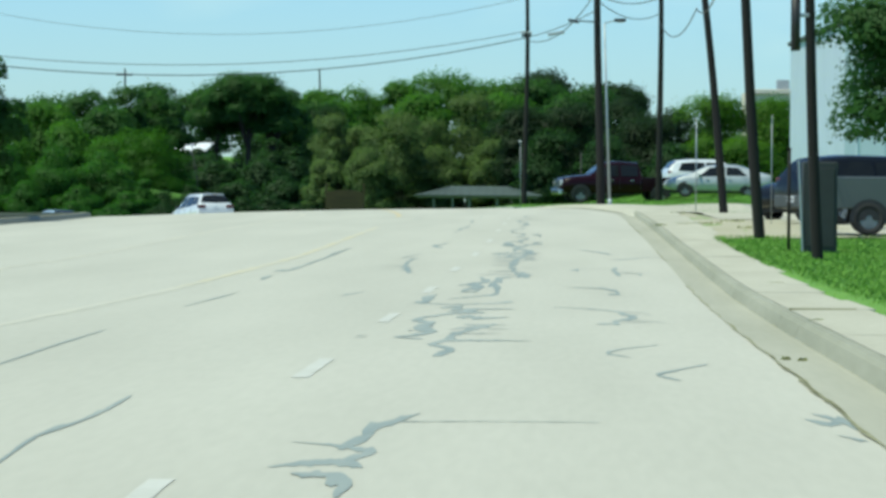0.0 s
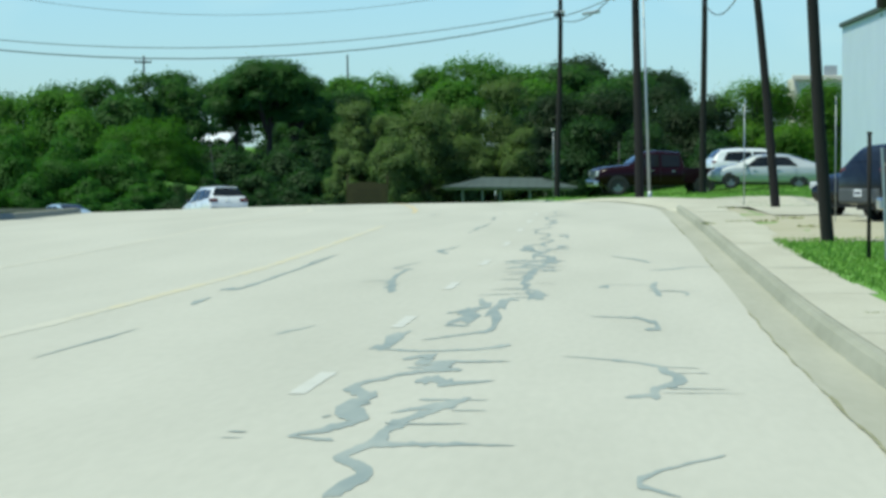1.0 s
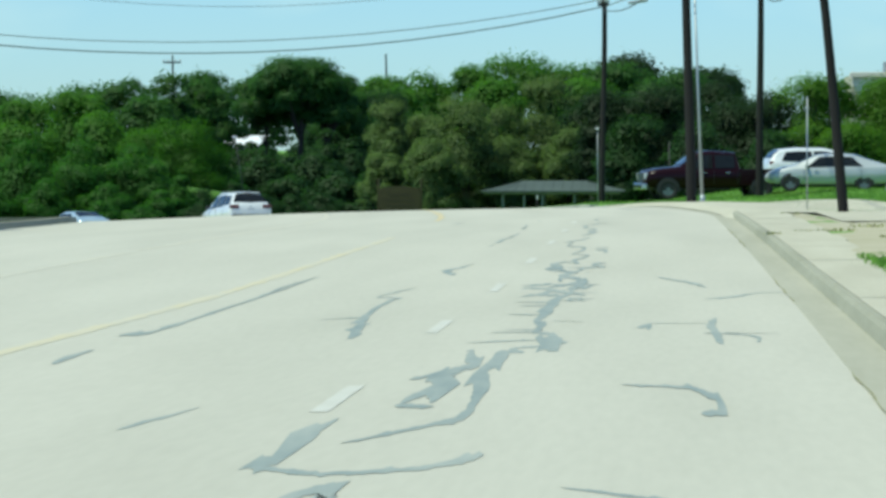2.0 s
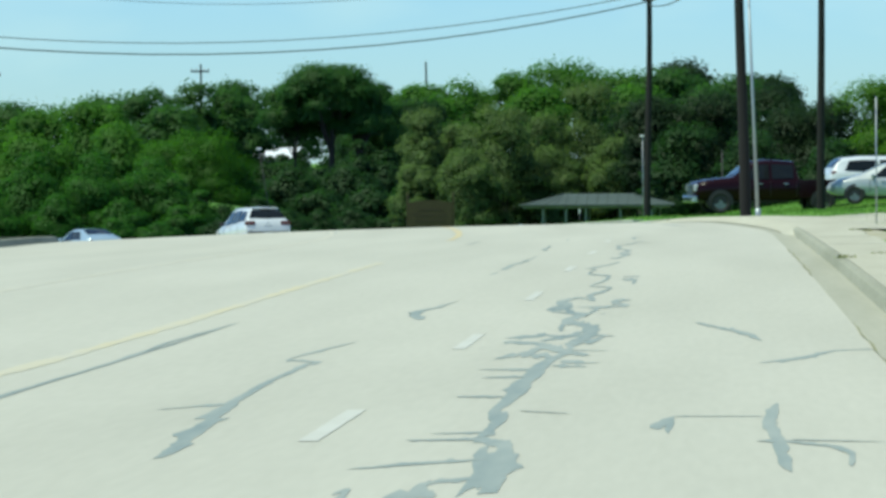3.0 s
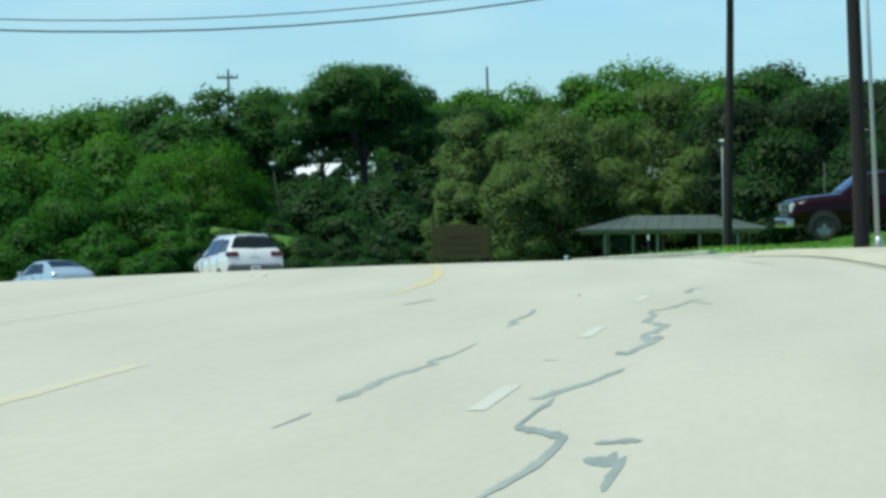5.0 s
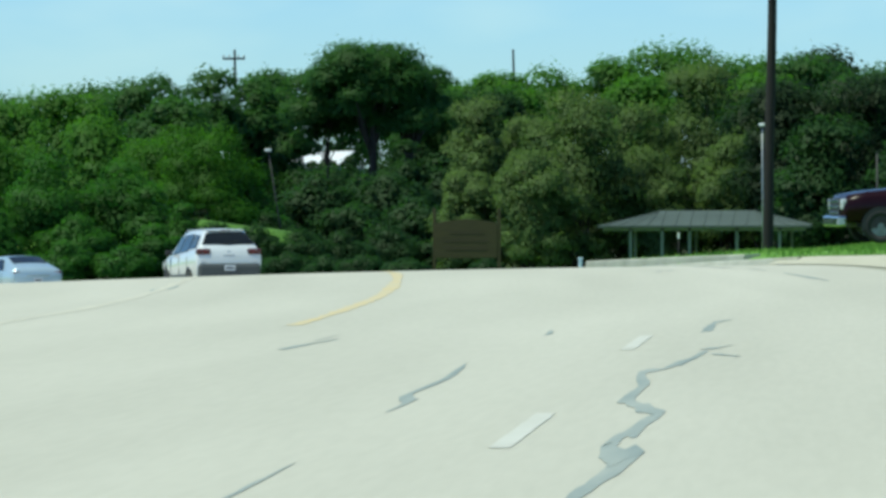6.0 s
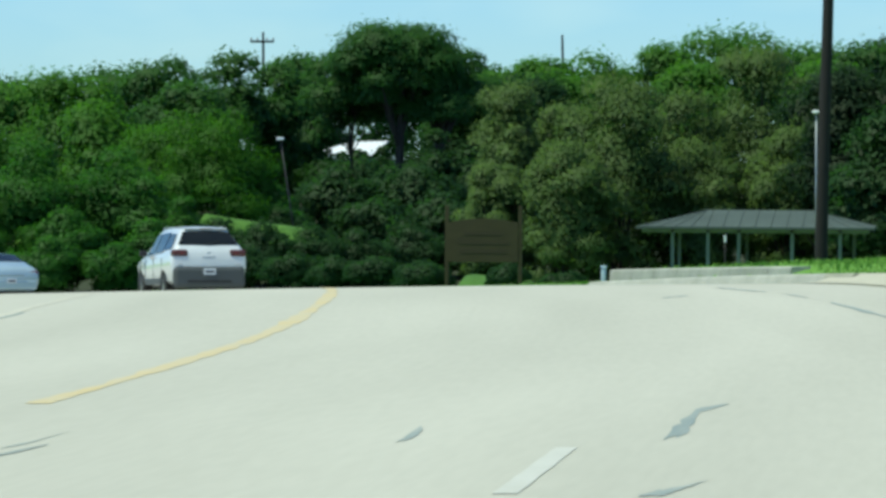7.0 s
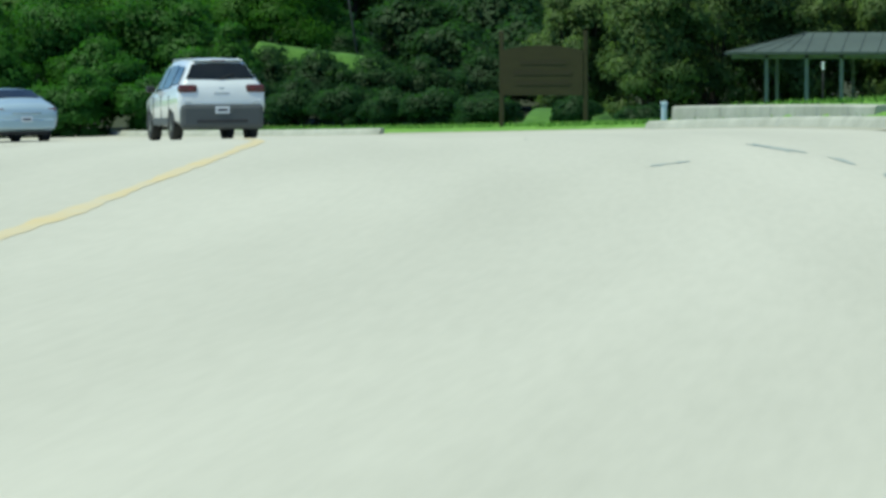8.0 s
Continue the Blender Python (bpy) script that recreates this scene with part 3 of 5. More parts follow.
seal(((107.0, -1.14, 0.003), (106.7, -1.03, 0.0308), (108.0, -0.98, 0.0292), (109.4, -0.95, 0.0378), (110.7, -1.07, 0.0251), (112.5, -0.99, 0.0345), (113.5, -0.94, 0.0117), (115.0, -1.23, 0.0123), (116.7, -1.2, 0.0306), (118.6, -1.31, 0.0184), (119.1, -1.18, 0.0092)), 0.044, 51)
seal(((119.1, -1.18, 0.0092), (120.6, -1.06, 0.0096), (122.2, -0.98, 0.0151)), 0.031, 52)
seal(((121.6, -0.93, 0.0048), (121.1, -0.7, 0.0022)), 0.030, 53)
seal(((127.2, -1.19, 0.0228), (127.0, -1.09, 0.0169)), 0.026, 54)
seal(((97.0, -2.56, 0.0075), (98.4, -2.52, 0.0212)), 0.034, 55)
seal(((99.8, -2.52, 0.0328), (101.2, -2.53, 0.0451), (102.3, -2.54, 0.0377), (103.4, -2.52, 0.0292), (104.7, -2.45, 0.0225), (105.3, -2.4, 0.0232), (105.7, -2.51, 0.0058), (107.0, -2.43, 0.0155), (109.6, -2.44, 0.005)), 0.062, 56)
seal(((113.9, -2.51, 0.0119), (115.1, -2.49, 0.0249), (115.7, -2.61, 0.0083), (117.8, -2.57, 0.0225), (120.4, -2.66, 0.0071)), 0.034, 57)
seal(((123.6, -4.48, 0.0077), (125.9, -4.28, 0.0053)), 0.026, 58)
seal(((105.6, -1.65, 0.0013), (105.6, -1.49, 0.0011)), 0.050, 59)
seal(((147.6, -8.61, 0.0164), (148.8, -8.34, 0.0167)), 0.010, 60)
seal(((61.0, -2.31, 0.0078), (61.4, -2.28, 0.0405), (63.3, -2.39, 0.0472), (64.7, -2.44, 0.0376), (66.3, -2.53, 0.0333), (68.8, -2.59, 0.0366), (71.7, -2.6, 0.0282), (72.1, -2.53, 0.008), (72.6, -2.83, 0.0081), (74.1, -2.75, 0.0151), (76.1, -2.57, 0.0021)), 0.075, 61)
seal(((66.1, -2.55, 0.0065), (65.5, -2.9, 0.0012)), 0.056, 62)
seal(((66.7, -4.11, 0.0202), (69.0, -4.17, 0.0183), (71.7, -4.16, 0.016), (74.9, -4.21, 0.0154), (76.2, -4.24, 0.023), (80.7, -4.14, 0.005)), 0.048, 63)
seal(((82.2, -2.5, 0.0389), (83.2, -2.57, 0.0401), (84.2, -2.47, 0.0136), (86.5, -2.34, 0.0022)), 0.041, 64)
seal(((83.0, -2.66, 0.0087), (82.9, -2.52, 0.0308)), 0.042, 65)
seal(((44.3, -0.12, 0.0012), (43.6, 0.31, 0.006), (42.7, 0.58, 0.0088), (41.9, 0.61, 0.0314), (40.8, 0.71, 0.0407), (40.2, 0.69, 0.0316), (39.2, 0.52, 0.0326), (38.4, 0.49, 0.0216), (38.1, 0.32, 0.0022)), 0.054, 66)
seal(((42.5, 0.58, 0.0057), (42.3, 0.89, 0.0011)), 0.050, 67)
seal(((41.5, 0.64, 0.0027), (41.5, 0.93, 0.001)), 0.059, 68)
seal(((39.3, 0.6, 0.0049), (39.2, 1.0, 0.0009)), 0.071, 69)
seal(((38.7, 0.56, 0.0023), (38.7, 1.06, 0.0009)), 0.069, 70)
seal(((53.6, 0.06, 0.0016), (53.2, 0.52, 0.0085), (52.0, 0.67, 0.0249), (50.4, 0.69, 0.0277), (50.2, 0.56, 0.0077)), 0.041, 71)
seal(((63.8, 0.16, 0.0059), (64.2, 0.24, 0.0152), (63.4, 0.23, 0.0236), (63.0, 0.24, 0.0203)), 0.051, 72)
seal(((64.6, 0.25, 0.003), (64.6, 0.77, 0.0017)), 0.066, 73)
seal(((66.0, 0.88, 0.0131), (64.0, 0.8, 0.0304), (62.4, 0.83, 0.034), (60.7, 0.83, 0.0366), (60.0, 0.85, 0.0125)), 0.056, 74)
seal(((62.3, 0.71, 0.0013), (62.3, 0.85, 0.0055), (61.8, 1.11, 0.0054), (61.3, 1.18, 0.0161), (60.4, 1.14, 0.0205)), 0.060, 75)
seal(((62.4, 0.89, 0.0027), (62.2, 1.38, 0.001)), 0.060, 76)
seal(((79.7, 0.33, 0.0074), (77.8, 0.68, 0.0095), (76.8, 0.84, 0.0328), (75.6, 0.9, 0.0089)), 0.039, 77)
seal(((71.6, 0.83, 0.0018), (72.4, 1.17, 0.0102), (73.7, 1.47, 0.0041), (73.9, 1.81, 0.0016)), 0.043, 78)
seal(((32.7, 0.77, 0.0029), (31.6, 0.45, 0.0028), (31.0, 0.35, 0.0096), (30.6, 0.36, 0.0067), (30.0, 0.51, 0.0025)), 0.053, 79)
seal(((28.9, 1.03, 0.0023), (27.9, 0.8, 0.0045), (27.1, 0.63, 0.0073), (26.7, 0.67, 0.0071), (26.3, 0.77, 0.0020)), 0.049, 80)
seal(((43.3, -3.98, 0.0076), (46.2, -3.97, 0.0169), (50.0, -3.93, 0.0021)), 0.041, 81)
seal(((56.4, -4.11, 0.0166), (57.9, -4.17, 0.0404), (58.7, -4.14, 0.0175)), 0.032, 82)
seal(((61.9, -4.33, 0.0123), (62.6, -4.13, 0.0254), (71.0, -4.16, 0.0259), (79.6, -4.15, 0.0082)), 0.028, 83)
seal(((48.6, -2.62, 0.009), (50.8, -2.42, 0.0022)), 0.035, 84)
seal(((33.8, -1.71, 0.0025), (33.8, -1.6, 0.0012)), 0.056, 85)
seal(((63.6, 0.13, 0.0168), (63.9, 0.22, 0.0169)), 0.032, 86)
seal(((82.5, -2.58, 0.0159), (81.3, -2.37, 0.0156)), 0.026, 87)
seal(((43.6, 0.25, 0.0046), (43.3, 0.38, 0.0021)), 0.031, 88)
seal(((34.3, -1.73, 0.0016), (34.3, -1.62, 0.0016)), 0.043, 89)
seal(((125.6, -4.46, 0.0051), (126.2, -4.41, 0.008), (127.2, -4.41, 0.0013)), 0.074, 90)
seal(((126.3, -1.18, 0.0135), (127.0, -1.15, 0.0308), (127.7, -1.14, 0.034), (129.0, -1.15, 0.022), (129.7, -1.0, 0.006)), 0.076, 91)
seal(((126.2, -2.50, 0.010), (126.5, -2.50, 0.022), (127.5, -2.57, 0.004)), 0.058, 92)
seal(((158.5, -0.35, 0.006), (157.0, -0.22, 0.010), (155.0, -0.03, 0.008)), 0.018, 93)
seal(((153.6, 0.06, 0.004), (152.4, 0.15, 0.011), (151.8, 0.18, 0.005)), 0.018, 111)
seal(((149.6, 0.26, 0.013), (148.4, 0.33, 0.017), (147.3, 0.38, 0.010), (145.2, 0.50, 0.005)), 0.018, 112)
seal(((122.5, -1.05, 0.0066), (122.8, -0.93, 0.0112), (123.4, -0.81, 0.001)), 0.094, 94)
seal(((16.3, -0.89, 0.0169), (17.1, -0.9, 0.0267), (17.5, -0.98, 0.0296), (17.6, -1.16, 0.0045)), 0.090, 95)
seal(((18.0, -1.29, 0.0022), (18.3, -1.12, 0.0142), (18.3, -0.97, 0.0357), (18.1, -0.88, 0.0093)), 0.066, 96)
seal(((19.7, -1.3, 0.0012), (19.5, -1.08, 0.0075), (19.0, -0.87, 0.0148), (18.5, -0.97, 0.0192), (18.0, -0.87, 0.014)), 0.108, 97)
seal(((19.4, -1.05, 0.0125), (20.1, -0.96, 0.0287), (20.9, -0.96, 0.0299), (21.4, -0.88, 0.011), (22.2, -0.76, 0.0027)), 0.053, 98)
seal(((21.4, -0.89, 0.0015), (21.5, -0.42, 0.001), (21.5, 0.21, 0.001)), 0.059, 99)
seal(((17.9, -2.48, 0.0092), (19.9, -2.56, 0.0103), (21.0, -2.5, 0.0136), (22.3, -2.47, 0.0173), (23.8, -2.5, 0.0123)), 0.066, 100)
seal(((27.5, -3.81, 0.007), (31.1, -3.88, 0.014), (35.4, -3.93, 0.0067)), 0.038, 101)
seal(((21.95, 1.30, 0.004), (21.55, 1.40, 0.020), (21.7, 1.49, 0.022), (21.2, 1.57, 0.006)), 0.06, 108)
seal(((22.5, 1.37, 0.003), (22.1, 1.44, 0.010), (21.8, 1.50, 0.014)), 0.06, 109)
seal(((20.6, 1.38, 0.002), (20.15, 1.50, 0.006)), 0.06, 110)
seal(((152.0, -1.44, 0.008), (152.5, -1.27, 0.003), (153.0, -1.10, 0.006)), 0.04, 104)
seal(((163.1, -2.36, 0.012), (163.3, -2.30, 0.010)), 0.04, 107)


# ================= vehicles =================
def loft(stations, rings):
    """A car shell: each station (y, floor, belt, top, half width low, belt, top) becomes a closed ring."""
    verts, faces = [], []
    for y, zb, zm, zt, wl, wb, wt in stations:
        half = [(0, zb), (wl * 0.86, zb), (wl, zb + 0.09), (wb, zb + (zm - zb) * 0.55), (wb * 0.985, zm - 0.03), (wb * 0.955, zm), (wt + (wb * 0.955 - wt) * 0.25, zm + (zt - zm) * 0.72), (wt, zt - (zt - zm) * 0.08), (wt * 0.86, zt - 0.002), (wt * 0.45, zt + 0.018), (0, zt + 0.024)]
        ring = half + [(-x, z) for x, z in half[-2:0:-1]]
        verts += [(x, y, z) for x, z in ring]
    n = len(verts) // len(stations)
    for i in range(len(stations) - 1):
        for k in range(n):
            a, b = i * n + k, i * n + (k + 1) % n
            faces.append((a, a + n, b + n, b))
    faces += [tuple(range(n)), tuple(range(len(verts) - 1, len(verts) - n - 1, -1))]
    return verts, faces


def at_station(stations, y):
    ys = [s[0] for s in stations]
    return [float(np.interp(y, ys, [s[k] for s in stations])) for k in range(7)]


def side_point(st, y, s, side, off=0.018):
    """A point on the flank: s 0 at the belt, 1 at the roof."""
    _, zb, zm, zt, wl, wb, wt = at_station(st, y)
    a, b, c = (wb * 0.955, zm), (wt + (wb * 0.955 - wt) * 0.25, zm + (zt - zm) * 0.72), (wt, zt - (zt - zm) * 0.08)
    if s < 0.75:
        k = s / 0.75
        p = (a[0] + (b[0] - a[0]) * k, a[1] + (b[1] - a[1]) * k)
    else:
        k = (s - 0.75) / 0.25
        p = (b[0] + (c[0] - b[0]) * k, b[1] + (c[1] - b[1]) * k)
    return (side * (p[0] + off), y, p[1] + off * 0.3)


def side_glass(name, st, y0, y1, lo, hi, side, parent, rake=(0, 0)):
    cols, rows, verts, faces = 8, 4, [], []
    for i in range(cols + 1):
        for j in range(rows + 1):
            s = lo + (hi - lo) * j / rows
            k = j / rows
            ya, yb = y0 + rake[0] * k, y1 + rake[1] * k
            verts.append(side_point(st, ya + (yb - ya) * i / cols, s, side))
    for i in range(cols):
        for j in range(rows):
            a = i * (rows + 1) + j
            q = (a, a + rows + 1, a + rows + 2, a + 1)
            faces.append(q if side > 0 else q[::-1])
    return link_mesh(name, mesh_of(name, verts, faces), M_GLASS, parent, "dark tinted glass", True)


def end_glass(name, st, y0, y1, f0, f1, parent, dip=0.0):
    """Windscreen or rear window on the sloping top between two stations."""
    verts, faces, n = [], [], 8
    for i in range(7):
        s = i / 6
        y = y0 + (y1 - y0) * s
        for j in range(n + 1):
            k = 2 * j / n - 1
            yy = y - dip * (1 - s) * (1 - abs(k)) * (1 if y1 > y0 else -1)
            _, zb, zm, zt, wl, wb, wt = at_station(st, yy)
            verts.append((k * wt * (f0 + (f1 - f0) * s), yy - 0.008 * (1 if y1 > y0 else -1), zt + 0.026 - 0.024 * abs(k) ** 2 + 0.004))
    for i in range(6):
        for j in range(n):
            a = i * (n + 1) + j
            q = (a, a + 1, a + n + 2, a + n + 1)
            faces.append(q if y1 > y0 else q[::-1])
    return link_mesh(name, mesh_of(name, verts, faces), M_GLASS, parent, "dark tinted glass", True)


def wheel(car, x, y, r, width=0.24):
    bm = bmesh.new()
    prof = [(r * 0.62, 0.5), (r * 0.9, 0.5), (r * 0.97, 0.42), (r, 0.25), (r, -0.25), (r * 0.97, -0.42), (r * 0.9, -0.5), (r * 0.62, -0.5)]
    seg = 28
    rings = [[bm.verts.new((w * width, rr * math.cos(2 * math.pi * i / seg), rr * math.sin(2 * math.pi * i / seg))) for rr, w in prof] for i in range(seg)]
    for i in range(seg):
        a, b = rings[i], rings[(i + 1) % seg]
        for k in range(len(prof)):
            bm.faces.new((a[k], b[k], b[(k + 1) % len(prof)], a[(k + 1) % len(prof)]))
    tyre = part("wheel", bm, M_RUBBER, car, "black rubber tyre", True)
    tyre.location = (x, y, r)
    side = 1 if x > 0 else -1
    bm = bmesh.new()
    tube(bm, (side * width * 0.12, 0, 0), (side * width * 0.30, 0, 0), r * 0.63, r * 0.60, 24)
    for k in range(5):
        turn = Matrix.Rotation(2 * math.pi * k / 5, 4, "X")
        box(bm, side * width * 0.36, *(turn @ Vector((0, 0, r * 0.33))).yz, 0.05, 0.09, r * 0.5, 0.0, turn)
    tube(bm, (side * width * 0.3, 0, 0), (side * width * 0.44, 0, 0), r * 0.14, r * 0.10, 12)
    part("rim", bm, M_RIM, tyre, "silver alloy rim")
    return tyre


def arch(car, x, y, r):
    # flat dark disc on the flank imitates the shade of a hollow arch
    bm = bmesh.new()
    side = 1 if x > 0 else -1
    outer, inner = r * 1.17, r * 0.2
    verts = []
    for i in range(17):
        t = math.pi * (i / 16 * 1.16 - 0.08)
        verts.append((bm.verts.new((x, y + outer * math.cos(t), r + outer * math.sin(t))), bm.verts.new((x + side * 0.006, y + inner * math.cos(t), r + inner * math.sin(t)))))
    for (p, q), (s, t) in zip(verts, verts[1:]):
        bm.faces.new((p, q, t, s) if side > 0 else (q, p, s, t))
    bmesh.ops.recalc_face_normals(bm, faces=bm.faces)
    return part("wheel_arch_shade", bm, M_DARK, car, "flat dark disc as shade of the wheel arch")


def plate(car, y, z, sign):
    p = boxed("number_plate", (0.31, 0.012, 0.155), (0, y, z), M_PLATE, car, 0.004, "white plate with an unreadable mark")
    boxed("lettering", (0.22, 0.006, 0.05), (0, y + sign * 0.007, z), M_LETTER, p, 0)
    return p


def shell(name, st, mat, parent, label=""):
    return link_mesh(name, mesh_of(name, *loft(st, 0)), mat, parent, label, True)


def underside(car, st, half, z):
    y0, y1 = st[0][0] + 0.35, st[-1][0] - 0.35
    return boxed("underbody", (half * 1.5, y1 - y0, 0.16), (0, (y0 + y1) / 2, z), M_DARK, car, 0.02)


def mirrors(car, st, y, mat):
    underside(car, st, st[5][5], st[5][1])
    for side in (-1, 1):
        x, _, z = side_point(st, y, 0.05, side)
        boxed("wing_mirror", (0.2, 0.12, 0.15), (x + side * 0.1, y, z + 0.07), mat, car, 0.04)


def wheels(car, half, front, rear, r):
    for x in (-half, half):
        for y in (front, rear):
            arch(car, x + (0.012 if x > 0 else -0.012), y, r)
            wheel(car, x - (0.10 if x > 0 else -0.10), y, r)


def door_lines(car, st, ys, half, z0, z1):
    for side in (-1, 1):
        for y in ys:
            boxed("door_gap", (0.012, 0.012, z1 - z0), (side * (half + 0.001), y, (z0 + z1) / 2), M_DARK, car, 0)


SUV_ST = [(-2.58, 0.50, 0.88, 0.92, 0.80, 0.88, 0.82), (-2.55, 0.42, 1.06, 1.10, 0.86, 0.93, 0.84), (-2.50, 0.36, 1.14, 1.20, 0.90, 0.945, 0.81), (-2.38, 0.34, 1.18, 1.36, 0.91, 0.945, 0.74), (-2.14, 0.34, 1.18, 1.62, 0.915, 0.945, 0.63), (-1.98, 0.34, 1.17, 1.725, 0.92, 0.945, 0.59), (-1.70, 0.33, 1.15, 1.765, 0.92, 0.95, 0.585),
          (-1.0, 0.33, 1.12, 1.785, 0.92, 0.955, 0.61), (0.0, 0.33, 1.08, 1.78, 0.92, 0.955, 0.63), (0.55, 0.33, 1.06, 1.71, 0.92, 0.955, 0.64), (0.9, 0.33, 1.05, 1.52, 0.92, 0.95, 0.68), (1.5, 0.33, 1.03, 1.13, 0.92, 0.945, 0.78),
          (2.1, 0.34, 0.95, 1.03, 0.89, 0.92, 0.76), (2.42, 0.40, 0.84, 0.92, 0.82, 0.86, 0.70), (2.58, 0.48, 0.70, 0.74, 0.68, 0.72, 0.56)]


def suv(name, m, label, mat, dark_bumper=True):
    car = empty(name, m, label, "car")
    shell("body", SUV_ST, mat, car)
    end_glass("rear_window", SUV_ST, -2.405, -2.10, 1.0, 0.94, car, dip=0.035)
    end_glass("windscreen", SUV_ST, 1.42, 0.62, 0.92, 0.88, car)
    for side in (-1, 1):
        side_glass("rear_side_window", SUV_ST, -2.20, -1.28, 0.12, 0.78, side, car, (0.34, 0))
        side_glass("side_window", SUV_ST, -1.18, -0.18, 0.06, 0.84, side, car)
        side_glass("side_window", SUV_ST, -0.08, 0.98, 0.06, 0.84, side, car, (0, -0.42))
        lamp = boxed("tail_light", (0.42, 0.22, 0.185), (side * 0.735, -2.475, 1.115), M_LAMP_SMOKED, car, 0.06, "smoked dark red tail light")
        boxed("lens", (0.09, 0.02, 0.06), (side * 0.68, -2.585, 1.115), M_LAMP_RED, lamp, 0.01)
        boxed("reflector", (0.14, 0.02, 0.05), (side * 0.74, -2.585, 0.84), M_LAMP_CLEAR, car, 0.01, "small pale reflector")
        tubed("roof_rail", (side * 0.53, -1.70, 1.772), (side * 0.57, 0.35, 1.787), 0.014, 0.014, M_GALV, car, 8)
        boxed("rail_foot", (0.04, 0.12, 0.045), (side * 0.53, -1.68, 1.755), M_GALV, car, 0.012)
        boxed("rail_foot", (0.04, 0.12, 0.045), (side * 0.57, 0.33, 1.768), M_GALV, car, 0.012)
        boxed("sill_trim", (0.03, 2.2, 0.16), (side * 0.93, -0.05, 0.42), M_GREYP, car, 0.012)
        boxed("headlight", (0.34, 0.22, 0.2), (side * 0.70, 2.40, 0.80), M_LAMP_CLEAR, car, 0.05)
        tubed("exhaust_tip", (side * 0.55, -2.62, 0.36), (side * 0.55, -2.45, 0.36), 0.04, 0.04, M_CHROME, car)
    bumper = boxed("rear_bumper", (1.82, 0.24, 0.56), (0, -2.53, 0.52), M_GREYP if dark_bumper else mat, car, 0.105, "dark grey rear bumper")
    boxed("bumper_step", (1.1, 0.04, 0.06), (0, -2.645, 0.42), M_DARK, bumper, 0.012)
    boxed("handle_bar", (0.34, 0.02, 0.022), (0, -2.570, 1.02), M_CHROME, car, 0.01, "chrome strip on the tailgate")
    boxed("badge", (0.12, 0.016, 0.07), (0, -2.545, 1.10), M_CHROME, car, 0.01)
    plate(car, -2.66, 0.66, -1)
    boxed("spoiler", (1.08, 0.26, 0.035), (0, -2.0, 1.735), mat, car, 0.012)
    boxed("brake_light", (0.3, 0.02, 0.02), (0, -2.135, 1.735), M_LAMP_RED, car, 0.004)
    tubed("wiper", (0, -2.46, 1.33), (0.30, -2.36, 1.44), 0.012, 0.008, M_DARK, car, 6)
    mirrors(car, SUV_ST, 0.92, M_DARK)
    door_lines(car, SUV_ST, (-1.22, -0.12, 1.02), 0.95, 0.5, 1.0)
    wheels(car, 0.925, 1.62, -1.40, 0.375)
    return car


SEDAN_ST = [(-2.42, 0.46, 0.80, 0.84, 0.78, 0.82, 0.74), (-2.36, 0.36, 0.92, 0.99, 0.84, 0.88, 0.76), (-2.1, 0.30, 0.95, 1.06, 0.88, 0.91, 0.74), (-1.75, 0.28, 0.95, 1.17, 0.89, 0.915, 0.68), (-1.0, 0.27, 0.94, 1.415, 0.89, 0.915, 0.60), (-0.6, 0.27, 0.94, 1.45, 0.89, 0.915, 0.60),
            (0.1, 0.27, 0.92, 1.455, 0.89, 0.915, 0.61), (0.5, 0.27, 0.91, 1.40, 0.89, 0.915, 0.61), (1.3, 0.28, 0.89, 1.03, 0.88, 0.905, 0.70), (2.0, 0.30, 0.80, 0.88, 0.86, 0.88, 0.68), (2.32, 0.36, 0.68, 0.74, 0.78, 0.80, 0.62), (2.44, 0.44, 0.58, 0.61, 0.62, 0.66, 0.5)]


def sedan(name, m, label, mat):
    car = empty(name, m, label, "car")
    shell("body", SEDAN_ST, mat, car)
    end_glass("rear_window", SEDAN_ST, -1.68, -0.98, 0.90, 0.92, car)
    end_glass("windscreen", SEDAN_ST, 1.22, 0.48, 0.92, 0.90, car)
    for side in (-1, 1):
        side_glass("side_window", SEDAN_ST, -1.35, -0.40, 0.08, 0.84, side, car, (0.45, 0))
        side_glass("side_window", SEDAN_ST, -0.32, 0.88, 0.06, 0.84, side, car, (0, -0.52))
        boxed("tail_light", (0.34, 0.14, 0.16), (side * 0.68, -2.33, 0.85), M_LAMP_RED, car, 0.04, "red tail light")
        boxed("headlight", (0.36, 0.22, 0.14), (side * 0.62, 2.22, 0.68), M_LAMP_CLEAR, car, 0.05)
        boxed("door_handle", (0.03, 0.16, 0.03), (side * 0.925, -0.55, 0.80), M_CHROME, car, 0.008)
        boxed("door_handle", (0.03, 0.16, 0.03), (side * 0.925, 0.45, 0.79), M_CHROME, car, 0.008)
    boxed("rear_bumper", (1.62, 0.16, 0.30), (0, -2.37, 0.50), mat, car, 0.06)
    boxed("trunk_strip", (0.8, 0.02, 0.03), (0, -2.445, 0.78), M_CHROME, car, 0.006)
    boxed("front_grille", (0.9, 0.06, 0.16), (0, 2.42, 0.52), M_DARK, car, 0.02)
    plate(car, -2.46, 0.62, -1)
    mirrors(car, SEDAN_ST, 0.82, mat)
    door_lines(car, SEDAN_ST, (-1.28, -0.36, 0.92), 0.912, 0.42, 0.88)
    wheels(car, 0.885, 1.45, -1.38, 0.325)
    return car


